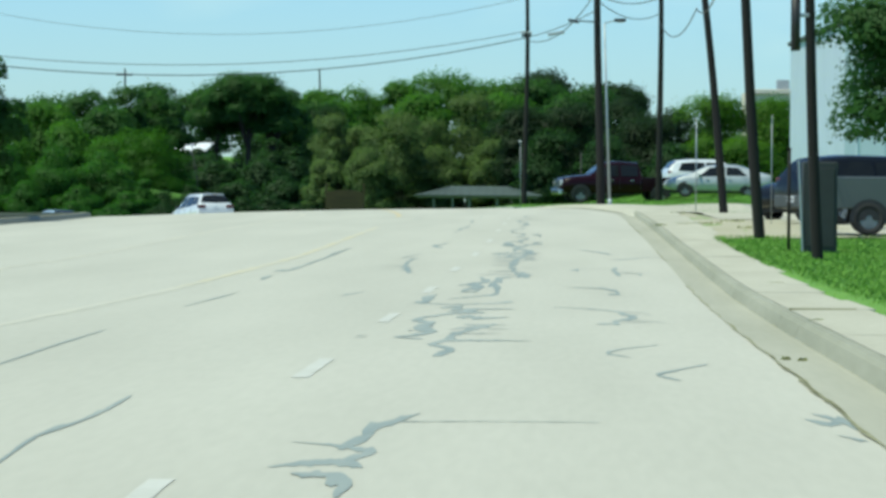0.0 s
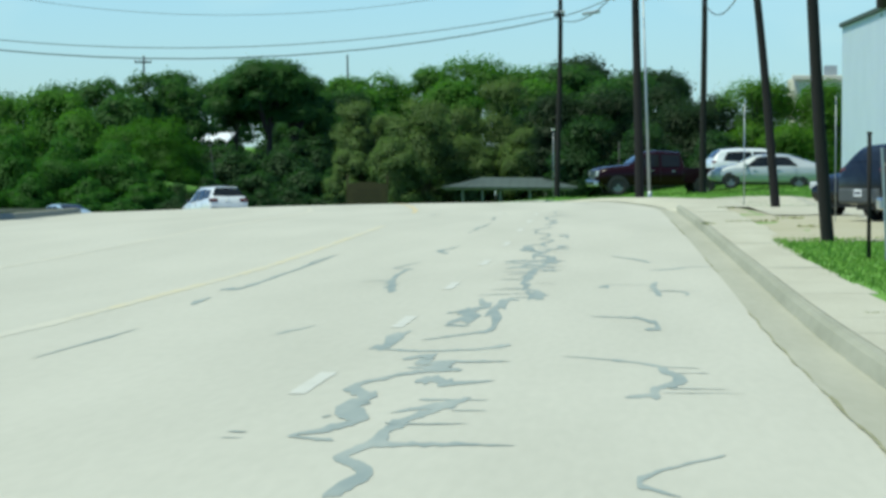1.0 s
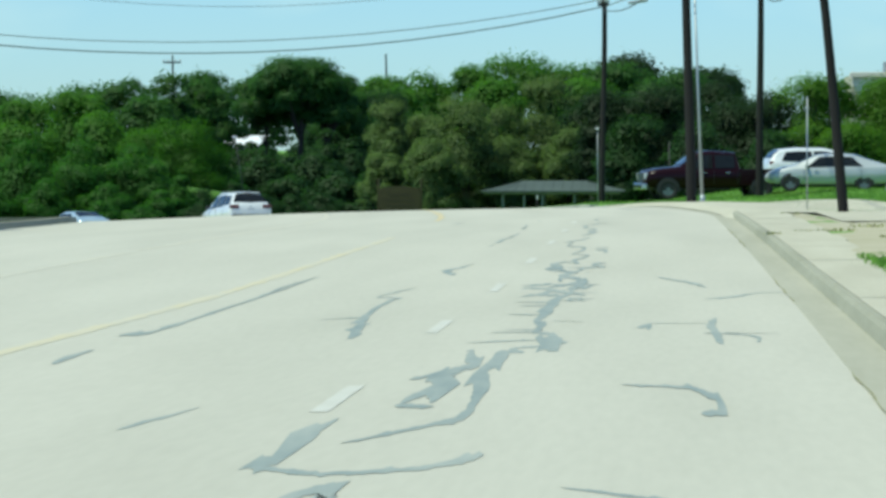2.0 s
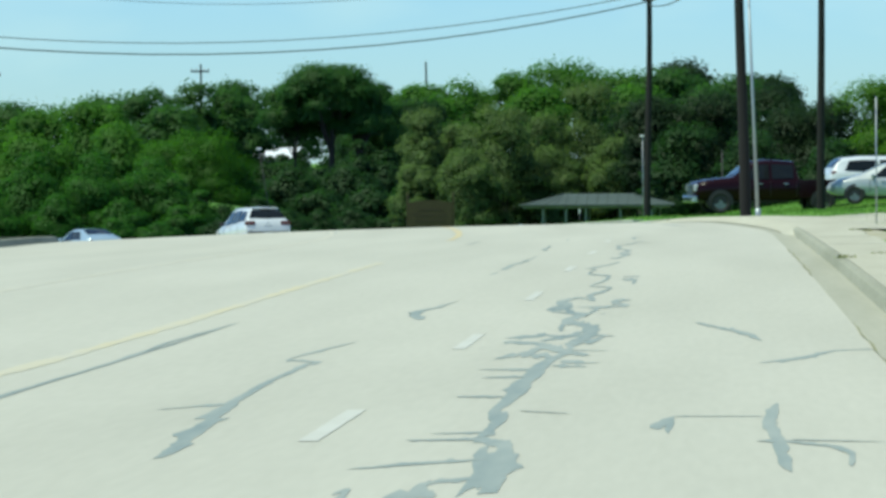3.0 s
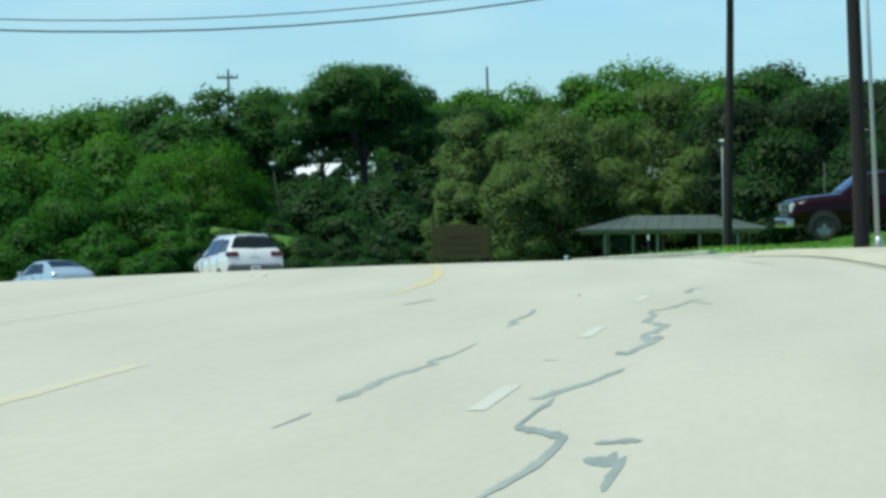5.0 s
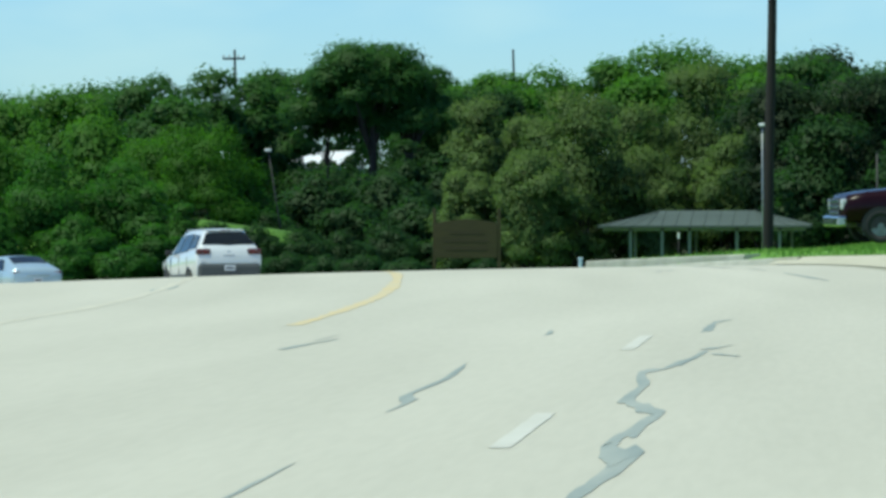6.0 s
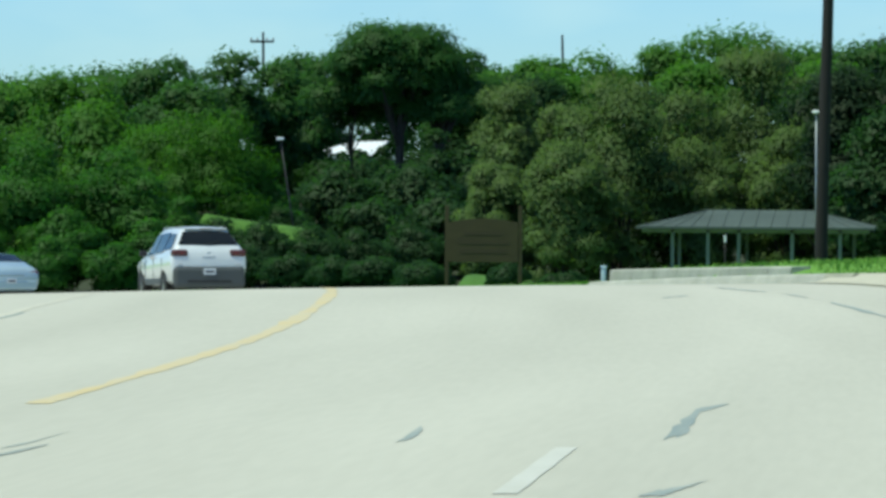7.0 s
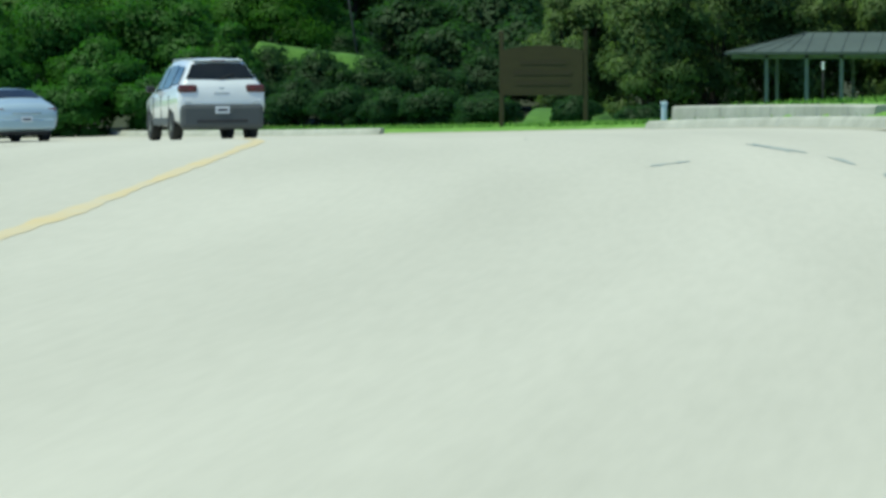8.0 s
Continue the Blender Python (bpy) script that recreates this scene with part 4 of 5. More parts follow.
HATCH_ST = [(-2.28, 0.50, 0.88, 0.92, 0.80, 0.85, 0.8), (-2.2, 0.38, 1.05, 1.14, 0.86, 0.91, 0.8), (-1.95, 0.34, 1.10, 1.46, 0.89, 0.925, 0.68), (-1.75, 0.33, 1.09, 1.60, 0.9, 0.93, 0.64), (-1.0, 0.32, 1.05, 1.67, 0.9, 0.93, 0.65), (0.1, 0.32, 1.00, 1.66, 0.9, 0.93, 0.66),
            (0.5, 0.32, 0.99, 1.58, 0.9, 0.93, 0.67), (1.25, 0.33, 0.98, 1.10, 0.9, 0.92, 0.74), (1.9, 0.35, 0.90, 0.98, 0.87, 0.90, 0.72), (2.2, 0.40, 0.78, 0.84, 0.8, 0.84, 0.66), (2.32, 0.48, 0.66, 0.69, 0.66, 0.7, 0.55)]


def crossover(name, m, label, mat):
    car = empty(name, m, label, "car")
    shell("body", HATCH_ST, mat, car)
    end_glass("rear_window", HATCH_ST, -2.12, -1.80, 0.88, 0.9, car)
    end_glass("windscreen", HATCH_ST, 1.18, 0.50, 0.92, 0.9, car)
    for side in (-1, 1):
        side_glass("side_window", HATCH_ST, -1.72, -0.45, 0.10, 0.82, side, car, (0.2, 0))
        side_glass("side_window", HATCH_ST, -0.36, 0.86, 0.06, 0.84, side, car, (0, -0.42))
        boxed("tail_light", (0.24, 0.2, 0.22), (side * 0.78, -2.12, 1.02), M_LAMP_RED, car, 0.04, "red tail light")
        boxed("headlight", (0.32, 0.2, 0.14), (side * 0.64, 2.10, 0.80), M_LAMP_CLEAR, car, 0.05)
        boxed("sill_trim", (0.03, 2.0, 0.14), (side * 0.915, 0, 0.40), M_GREYP, car, 0.012)
    boxed("rear_bumper", (1.66, 0.18, 0.34), (0, -2.22, 0.54), M_GREYP, car, 0.06)
    plate(car, -2.32, 0.60, -1)
    mirrors(car, HATCH_ST, 0.8, mat)
    door_lines(car, HATCH_ST, (-1.35, -0.40, 0.9), 0.925, 0.45, 0.95)
    wheels(car, 0.90, 1.38, -1.32, 0.35)
    return car


CAB_ST = [(-0.95, 0.48, 1.20, 1.26, 0.94, 0.99, 0.86), (-0.9, 0.46, 1.21, 1.50, 0.95, 0.995, 0.78), (-0.8, 0.46, 1.21, 1.86, 0.96, 1.0, 0.70), (0.2, 0.46, 1.19, 1.92, 0.96, 1.0, 0.71), (0.75, 0.46, 1.18, 1.86, 0.96, 1.0, 0.71), (1.45, 0.46, 1.17, 1.30, 0.96, 0.995, 0.84),
          (2.3, 0.48, 1.12, 1.22, 0.95, 0.98, 0.84), (2.72, 0.50, 1.05, 1.14, 0.93, 0.96, 0.82), (2.84, 0.54, 0.86, 0.92, 0.88, 0.9, 0.78)]


def pickup(name, m, label, mat, wheel_r=0.40):
    car = empty(name, m, label, "truck")
    shell("body", CAB_ST, mat, car)
    end_glass("rear_window", CAB_ST, -0.93, -0.82, 0.8, 0.85, car)
    end_glass("windscreen", CAB_ST, 1.36, 0.80, 0.93, 0.9, car)
    for side in (-1, 1):
        side_glass("side_window", CAB_ST, -0.74, 0.06, 0.06, 0.84, side, car)
        side_glass("side_window", CAB_ST, 0.16, 1.08, 0.06, 0.84, side, car, (0, -0.42))
        boxed("bed_side", (0.09, 2.02, 0.66), (side * 0.935, -1.95, 0.87), mat, car, 0.03)
        boxed("tail_light", (0.10, 0.08, 0.36), (side * 0.93, -2.95, 0.98), M_LAMP_RED, car, 0.015, "red tail light")
        boxed("headlight", (0.30, 0.14, 0.26), (side * 0.74, 2.80, 0.92), M_LAMP_CLEAR, car, 0.04)
        boxed("door_handle", (0.03, 0.18, 0.04), (side * 1.005, -0.45, 1.06), M_CHROME, car, 0.01)
        boxed("door_handle", (0.03, 0.18, 0.04), (side * 1.005, 0.50, 1.06), M_CHROME, car, 0.01)
    boxed("bed_floor", (1.80, 2.02, 0.10), (0, -1.95, 0.60), M_DARK, car, 0.01)
    boxed("tailgate", (1.78, 0.08, 0.62), (0, -2.94, 0.88), mat, car, 0.02)
    boxed("rear_bumper", (1.86, 0.16, 0.20), (0, -3.05, 0.55), M_CHROME, car, 0.03, "chrome rear bumper")
    grille = boxed("front_grille", (1.12, 0.08, 0.42), (0, 2.85, 0.86), M_DARK, car, 0.02)
    for k in range(3):
        boxed("grille_bar", (1.16, 0.03, 0.045), (0, 2.90, 0.72 + 0.14 * k), M_CHROME, grille, 0.01, "chrome grille bar")
    boxed("front_bumper", (1.92, 0.22, 0.26), (0, 2.88, 0.52), M_CHROME, car, 0.05, "chrome front bumper")
    mirrors(car, CAB_ST, 1.1, M_DARK)
    door_lines(car, CAB_ST, (-0.85, 0.11, 1.2), 0.998, 0.6, 1.15)
    wheels(car, 0.985, 1.95, -1.80, wheel_r)
    return car


def on_road(u, v, turn, pitch=0.0):
    x, y = place(u, v)
    return pose(float(x), float(y), float(road_z(u, v)), pitch, 0, math.degrees(max(u - BEND, 0) / ARC) + turn)


suv("suv", on_road(211.5, -2.5, -1, -1.7), "white crossover suv with dark grey rear bumper driving away", M_WHITE)
sedan("sedan", on_road(235, -2.6, 2, -1.5), "pale blue sedan driving down beyond the crest", M_ICE)
pickup("pickup_truck", pose(2.55, 190, gz(2.55, 190), 0, 0, 101), "dark maroon crew cab pickup truck parked on grass", M_MAROON)
sedan("sedan", pose(7.0, 186, gz(7.0, 186), 0, 0, 87), "silver sedan parked beside the grass verge", M_SILVER)
crossover("crossover", pose(7.0, 195.5, gz(7.0, 195.5), 0, 0, -80), "white crossover parked behind a silver sedan", M_WHITE)
suv("suv", pose(7.74, 118.2, gz(7.74, 118.2) + 0.03, 0, 0, 135), "dark blue suv parked in the lot beside a pole", M_NAVY)
pickup("pickup_truck", pose(8.08, 84.9, gz(8.08, 84.9) + 0.03, 0, 0, -92), "grey pickup truck parked in the lot behind a cabinet", M_GREYCAR, 0.34)
crossover("crossover", pose(7.6, 101.5, gz(7.6, 101.5) + 0.03, 0, 0, -62), "black crossover parked in the lot behind a grey pickup truck", M_NAVY)


# ================= utility poles, lamps, wires =================
def utility_pole(x, y, lean_x, height, r, label, arms=(), lean_y=0.0):
    """A tarred wooden pole; arms: (height, length, direction in degrees)."""
    pole = empty("utility_pole", pose(x, y, gz(x, y)), label, "utility pole", "poles along the road")
    bm = bmesh.new()
    n = 10
    pts = [Vector((lean_x * s * height + 0.05 * math.sin(s * 5 + x), lean_y * s * height, -0.4 + s * (height + 0.4))) for s in (i / n for i in range(n + 1))]
    rings = []
    for i, p in enumerate(pts):
        rad = r * (1 - 0.38 * i / n)
        rings.append([bm.verts.new(p + Vector((rad * math.cos(2 * math.pi * k / 14), rad * math.sin(2 * math.pi * k / 14), 0))) for k in range(14)])
    for a, b in zip(rings, rings[1:]):
        for k in range(14):
            bm.faces.new((a[k], a[(k + 1) % 14], b[(k + 1) % 14], b[k]))
    bm.faces.new(rings[-1])
    part("shaft", bm, M_POLE, pole, smooth=True)
    for h, length, deg in arms:
        base = Vector((lean_x * h, lean_y * h, h))
        turn = Matrix.Rotation(radians(deg), 4, "Z")
        arm = boxed("crossarm", (length, 0.09, 0.11), tuple(base + Vector((0, -r, 0))), M_POLE, pole, 0.01, turn=turn)
        for k in (-0.46, -0.2, 0.2, 0.46):
            p = base + Vector((0, -r, 0.05)) + turn @ Vector((length * k, 0, 0))
            tubed("insulator", p, p + Vector((0, 0, 0.16)), 0.035, 0.05, M_GALV, arm, 8)
    return pole


P_CROSS = utility_pole(-1.68, 183, 0.002, 10.5, 0.125, "dark wooden utility pole carrying wires across the road", ((7.62, 0.42, 18),))
utility_pole(1.44, 160, -0.014, 12.5, 0.17, "thick dark wooden utility pole on the grass verge", ((9.4, 2.2, 12),))
z0 = gz(1.44, 160)
flood = empty("flood_lamp", pose(1.32, 159.8, z0), "dark flood lamp on a bracket of a pole", "lamp")
tubed("bracket", (0.0, 0, 7.25 - z0), (-0.75, 0, 7.3 - z0), 0.028, 0.028, M_DARK, flood, 8)
boxed("lamp_head", (0.42, 0.2, 0.11), (-0.95, 0, 7.29 - z0), M_DARK, flood, 0.03, "dark lamp head", Matrix.Rotation(0.22, 4, "Y"))
utility_pole(4.38, 185, -0.008, 12.5, 0.15, "dark wooden utility pole behind the verge", ((9.7, 2.0, 8),))
utility_pole(5.55, 140, -0.108, 11.5, 0.15, "leaning dark wooden utility pole", ((8.6, 1.8, 8),))
utility_pole(4.00, 82, -0.080, 10.5, 0.115, "leaning dark wooden utility pole beside the sidewalk", ((8.0, 1.8, 5),))
near_pole = utility_pole(4.03, 64, -0.05, 10.0, 0.092, "dark crooked wooden utility pole in the grass", ((8.2, 1.8, 5),))
can = tubed("transformer", (-0.44, -0.05, 3.25), (-0.44, -0.05, 4.15), 0.075, 0.075, M_DARK, near_pole, 14, "dark metal canister")
boxed("bracket", (0.24, 0.05, 0.06), (-0.32, -0.05, 3.8), M_GALV, can, 0.008)

for x, y, top, arm in ((-20.0, 337, 9.95, 0), (-33.9, 316.7, 9.3, 1.25), (-45.2, 300, 8.7, 1.2)):
    utility_pole(x, y, 0, top - gz(x, y), 0.10, "distant dark utility pole above the trees", ((top - gz(x, y) - 0.5, arm, 0),) if arm else ())


def street_lamp(x, y, height, lean, arm, label, r=0.075, mat=None):
    lamp = empty("street_lamp", pose(x, y, gz(x, y)), label, "street lamp")
    mat = mat or M_GALV
    tubed("post", (0, 0, -0.3), (lean * height, 0, height), r, r * 0.6, mat, lamp, 12)
    tubed("base", (0, 0, -0.05), (0, 0, 0.3), r * 1.7, r * 1.4, mat, lamp, 12)
    tubed("arm", (lean * height, 0, height), (lean * height + arm * 0.7, 0, height + 0.12), r * 0.45, r * 0.4, mat, lamp, 8)
    head = part("lamp_head", box(bmesh.new(), lean * height + arm, 0, height + 0.13, abs(arm) * 0.6 + 0.1, 0.22, 0.13, 0.04), M_DARK, lamp, "dark lamp head")
    boxed("diffuser", (abs(arm) * 0.4, 0.16, 0.03), (lean * height + arm, 0, height + 0.055), M_LAMP_CLEAR, head, 0.008)
    return lamp


street_lamp(1.86, 162, 7.2, -0.038, 0.62, "grey steel street lamp leaning beside a wooden pole", r=0.055)
for x, y, top, lean, r, mat, label in ((-1.93, 187, 2.80, -0.004, 0.015, M_GALV, "thin grey post with a small pale lamp head"),
                                       (-22.02, 252, 2.98, -0.155, 0.027, M_DARK, "dark slender leaning lamp post with a small white lamp head")):
    high = top - gz(x, y)
    post = empty("lamp_post", pose(x, y, gz(x, y)), label, "lamp post")
    tubed("post", (-lean * 0.2, 0, -0.2), (lean * high, 0, high), r, r * 0.87, mat, post, 10)
    boxed("lamp_head", (r * 9.3, r * 6.7, r * 4), (lean * high - 0.01, 0, high + 0.02), M_WHITEWALL, post, 0.02, "small white lamp head")

for x, y, top, r, mat, label in ((4.85, 150, 3.4, 0.02, M_GALV, "thin grey sign post on the verge"), (5.1, 100.7, 2.8, 0.011, M_GALV, "thin grey post beside parked cars"), (3.90, 71, 1.78, 0.03, M_POLE, "short wooden post in the grass"),
                                 (1.0, 229, 2.6, 0.035, M_DARK, "dark slender post beside the trees")):
    post = empty("post", pose(x, y, gz(x, y)), label, "post")
    tubed("shaft", (0, 0, -0.2), (0, 0, top - gz(x, y)), r, r, mat, post, 10)
    boxed("cap", (r * 2.4, r * 2.4, r * 1.2), (0, 0, top - gz(x, y)), mat, post, 0.005)

cabinet = empty("utility_cabinet", pose(4.28, 70, gz(4.28, 70)), "dark grey steel utility cabinet beside a pole", "utility cabinet")
h = 1.55 - gz(3.8, 62.9)
boxed("body", (0.58, 0.50, h), (0.08, 0, h / 2), M_CABINET, cabinet, 0.02)
boxed("door", (0.48, 0.02, h * 0.86), (0.08, -0.26, h / 2), M_CABINET, cabinet, 0.006)
boxed("edge_strip", (0.035, 0.05, h * 1.01), (-0.25, -0.25, h * 0.505), M_GALV, cabinet, 0.006, "pale metal edge strip", Matrix.Rotation(-0.05, 4, "Y"))


def wire(points, sag, r, label):
    """A slack cable through points, each bay hanging by sag."""
    cu = bpy.data.curves.new("power_line", "CURVE")
    cu.dimensions, cu.bevel_depth, cu.bevel_resolution = "3D", r, 1
    sp = cu.splines.new("POLY")
    pts = []
    for (a, b) in zip(points, points[1:]):
        a, b = Vector(a), Vector(b)
        for i in range(17):
            s = i / 16
            pts.append(a.lerp(b, s) - Vector((0, 0, sag * 4 * s * (1 - s))))
    sp.points.add(len(pts) - 1)
    for q, p in zip(sp.points, pts):
        q.co = (*p, 1)
    ob = new("power_line", cu)
    cu.materials.append(M_WIRE)
    return tagged(ob, label, "power line", "overhead wires")


# across the road
wire([(-1.68, 183, 7.41), (-30, 163, 6.6)], 1.61, 0.024, "black overhead cable sagging across the road")
wire([(-1.68, 183, 7.69), (-30, 179, 6.98)], 1.28, 0.018, "thin overhead cable sagging across the road")
wire([(-1.68, 183, 9.2), (-30, 188, 9.4)], 1.75, 0.011, "thin high overhead wire across the road")
boxed("splice_case", (0.75, 0.12, 0.13), (1.33, 0.4, 7.62 - gz(-1.68, 183)), M_GALV, P_CROSS, 0.04, "pale grey cable splice case", Matrix.Rotation(-0.16, 4, "Y"))
wire([(-1.68, 183, 7.41), (1.3, 160, 7.75)], 0.12, 0.018, "dark overhead cable between two poles")
# along the poles
for dx, hgt, r in ((-0.5, 0.0, 0.014), (0.45, 0.0, 0.014), (0.0, -1.6, 0.022)):
    wire([(3.3 + dx, 62, 8.3 + hgt), (3.45 + dx, 82, 8.1 + hgt), (4.5 + dx, 140, 8.6 + hgt), (4.3 + dx, 185, 9.8 + hgt)], 0.8, r, "dark overhead cable slung from pole to pole")
wire([(4.5, 140, 8.2), (1.2, 160, 8.4), (-1.68, 183, 7.3)], 0.7, 0.02, "dark overhead cable slung between poles")
wire([(1.2, 160, 9.5), (-1.68, 183, 9.3)], 0.3, 0.012, "thin overhead wire between two poles")
wire([(4.3, 185, 8.6), (1.2, 160, 8.2)], 0.5, 0.02, "dark overhead cable slung between poles")


# ================= buildings =================
def metal_hall():
    z0 = gz(14, 196)
    hall = empty("metal_hall", pose(12.8, 188, z0, 0, 0, 1.25), "pale blue metal clad hall with a flat roof edge", "building")
    wide, deep, tall = 16.0, 32.0, 8.3 - z0
    boxed("wall", (wide, deep, tall + 1), (wide / 2, deep / 2, tall / 2 - 0.5), M_METALWALL, hall, 0.02)
    for k in range(26):
        boxed("wall_rib", (0.04, 0.07, tall), (-0.018, deep * (k + 0.5) / 26, tall / 2), M_METALWALL, hall, 0)
    for k in range(13):
        boxed("wall_rib", (0.07, 0.04, tall), (wide * (k + 0.5) / 13, -0.018, tall / 2), M_METALWALL, hall, 0)
    boxed("roof_edge", (wide + 0.3, deep + 0.3, 0.22), (wide / 2, deep / 2, tall + 0.08), M_ROOF, hall, 0.03, "grey metal roof edge")


metal_hall()
flats = empty("beige_building", pose(20.6, 326, gz(20.6, 326)), "distant beige stucco building with a flat roof", "building")
z0 = gz(19.5, 326)
boxed("wall", (12, 12, 8.1 - z0 + 2), (0, 6, (8.1 - z0) / 2 - 1), M_BEIGE, flats, 0.05)
boxed("parapet", (12.3, 0.4, 0.35), (0, -0.05, 8.05 - z0), M_BEIGE, flats, 0.03)
boxed("roof_unit", (1.0, 1.0, 0.9), (-3.1, 3, 8.6 - z0), M_GALV, flats, 0.05, "grey rooftop unit")
white_house = empty("white_building", pose(-27.5, 306, gz(-27.5, 306)), "sunlit white building glimpsed between the trees", "building")
z0 = gz(-27.5, 306)
# wall and roof end take grey in place of white to look shaded
boxed("wall", (3.0, 3.6, 2.7 - z0 + 0.5), (0.2, 2.4, (2.7 - z0) / 2 - 0.25), M_DULL, white_house, 0.03, "wall coloured grey as a shaded side")


def slab(name, corners, thick, mat, parent, label=""):
    """A flat sheet with thickness through three or four corners."""
    bm = bmesh.new()
    top = [bm.verts.new(p) for p in corners]
    low = [bm.verts.new((x, y, z - thick)) for x, y, z in corners]
    bm.faces.new(top)
    bm.faces.new(low[::-1])
    for k in range(len(top)):
        bm.faces.new((top[k - 1], low[k - 1], low[k], top[k]))
    bmesh.ops.recalc_face_normals(bm, faces=bm.faces)
    return part(name, bm, mat, parent, label)


a, b, c, d, f = (Vector((x, y, z - z0)) for x, y, z in ((-2.0, 0.3, 2.98), (0.75, 0.3, 2.88), (1.3, 2.4, 3.58), (-0.65, 2.4, 3.52), (-2.0, 4.5, 2.98)))
roof = slab("roof", (a, b, c, d), 0.06, M_WHITEWALL, white_house, "sunlit white metal roof slope")
slab("roof_end", (a + Vector((0, 0.05, 0)), d + Vector((0, 0.05, 0)), f), 0.06, M_DULL, white_house, "roof end coloured grey as a shaded side")
for k in range(7):
    lift = Vector((0, 0, 0.02))
    tubed("roof_seam", a.lerp(b, (k + 0.5) / 7) + lift, d.lerp(c, (k + 0.5) / 7) + lift, 0.025, 0.025, M_WHITEWALL, roof, 6)


def carport():
    x0, x1, y0, y1 = -8.16, -1.2, 226.2, 233.2
    z0 = gz(-4.7, 228)
    port = empty("carport", pose(0, 0, z0), "open carport with a low grey metal roof on posts", "carport")
    eave, ridge = 0.18 - z0, 0.66 - z0
    verts = [(x0, y0 - 0.4, eave), (x1, y0 - 0.4, eave), (x1, y1 + 0.4, eave), (x0, y1 + 0.4, eave), (x0 + 1.9, (y0 + y1) / 2, ridge), (x1 - 1.9, (y0 + y1) / 2, ridge)]
    low = [(x, y, z - 0.07) for x, y, z in verts]
    faces = [(0, 1, 5, 4), (1, 2, 5), (2, 3, 4, 5), (3, 0, 4)]
    faces += [tuple(i + 6 for i in f[::-1]) for f in faces] + [(0, 6, 7, 1), (1, 7, 8, 2), (2, 8, 9, 3), (3, 9, 6, 0)]
    roof = link_mesh("roof", mesh_of("roof", verts + low, faces), M_ROOF, port, "grey metal hip roof")
    for k in range(15):
        s = (k + 0.5) / 15
        x = x0 + (x1 - x0) * s
        xr = min(max(x, x0 + 1.9), x1 - 1.9)
        tubed("roof_seam", (x, y0 - 0.4, eave + 0.02), (xr, (y0 + y1) / 2, ridge + 0.012), 0.008, 0.008, M_ROOF, roof, 6)
    for x, y in ((-7.1, y0), (-6.06, y0), (-5.16, y0), (-3.6, y0), (-2.2, y0), (-7.3, y1), (-5.2, y1), (-3.8, y1), (-1.9, y1)):
        boxed("post", (0.10, 0.10, eave + 0.4), (x, y, eave / 2 - 0.2), M_DULL, port, 0.01)
    boxed("beam", (x1 - x0 - 0.3, 0.1, 0.16), ((x0 + x1) / 2, y0, eave - 0.1), M_DULL, port, 0.01)


carport()

sign = empty("wooden_sign", pose(-11.3, 213, gz(-11.3, 213)), "faded brown wooden sign board on two posts", "sign")
z0 = gz(-11.3, 213)
for x in (-0.96, 0.98):
    boxed("post", (0.10, 0.10, 0.80 - z0 + 0.3), (x, 0.04, (0.80 - z0) / 2 - 0.15), M_SIGN, sign, 0.01)
bm = bmesh.new()
rim = [(-0.925, -0.68), (0.925, -0.68)] + [(0.925 - 0.185 * k, 0.36 + 0.11 * math.sin(math.pi * k / 10)) for k in range(11)]
near = [bm.verts.new((x, -0.025, z - z0)) for x, z in rim]
rear = [bm.verts.new((x, 0.025, z - z0)) for x, z in rim]
bm.faces.new(near)
bm.faces.new(rear[::-1])
for k in range(len(rim)):
    bm.faces.new((near[k - 1], rear[k - 1], rear[k], near[k]))
bmesh.ops.recalc_face_normals(bm, faces=bm.faces)
board = part("board", bm, M_SIGN, sign, "brown board with a low arched top")
M_FADED = material("faded_sign_lettering", (0.038, 0.031, 0.014), 0.8, (0.045, 0.037, 0.016), 2, 20, 0)
for k, wide in enumerate((1.05, 1.35, 1.25)):
    boxed("lettering", (wide, 0.006, 0.10), (0, -0.03, 0.08 - 0.24 * k - z0), M_FADED, board, 0)

z0 = gz(-6.55, 192.5)
marker = empty("marker_post", pose(-6.55, 192.5, z0), "small faded blue marker post on the verge", "marker post")
boxed("post", (0.10, 0.10, -0.41 - z0 + 0.2), (0, 0, (-0.41 - z0 - 0.2) / 2), M_BLUEP, marker, 0.03)
boxed("cap", (0.12, 0.12, 0.06), (0, 0, -0.39 - z0), M_BLUEP, marker, 0.01)


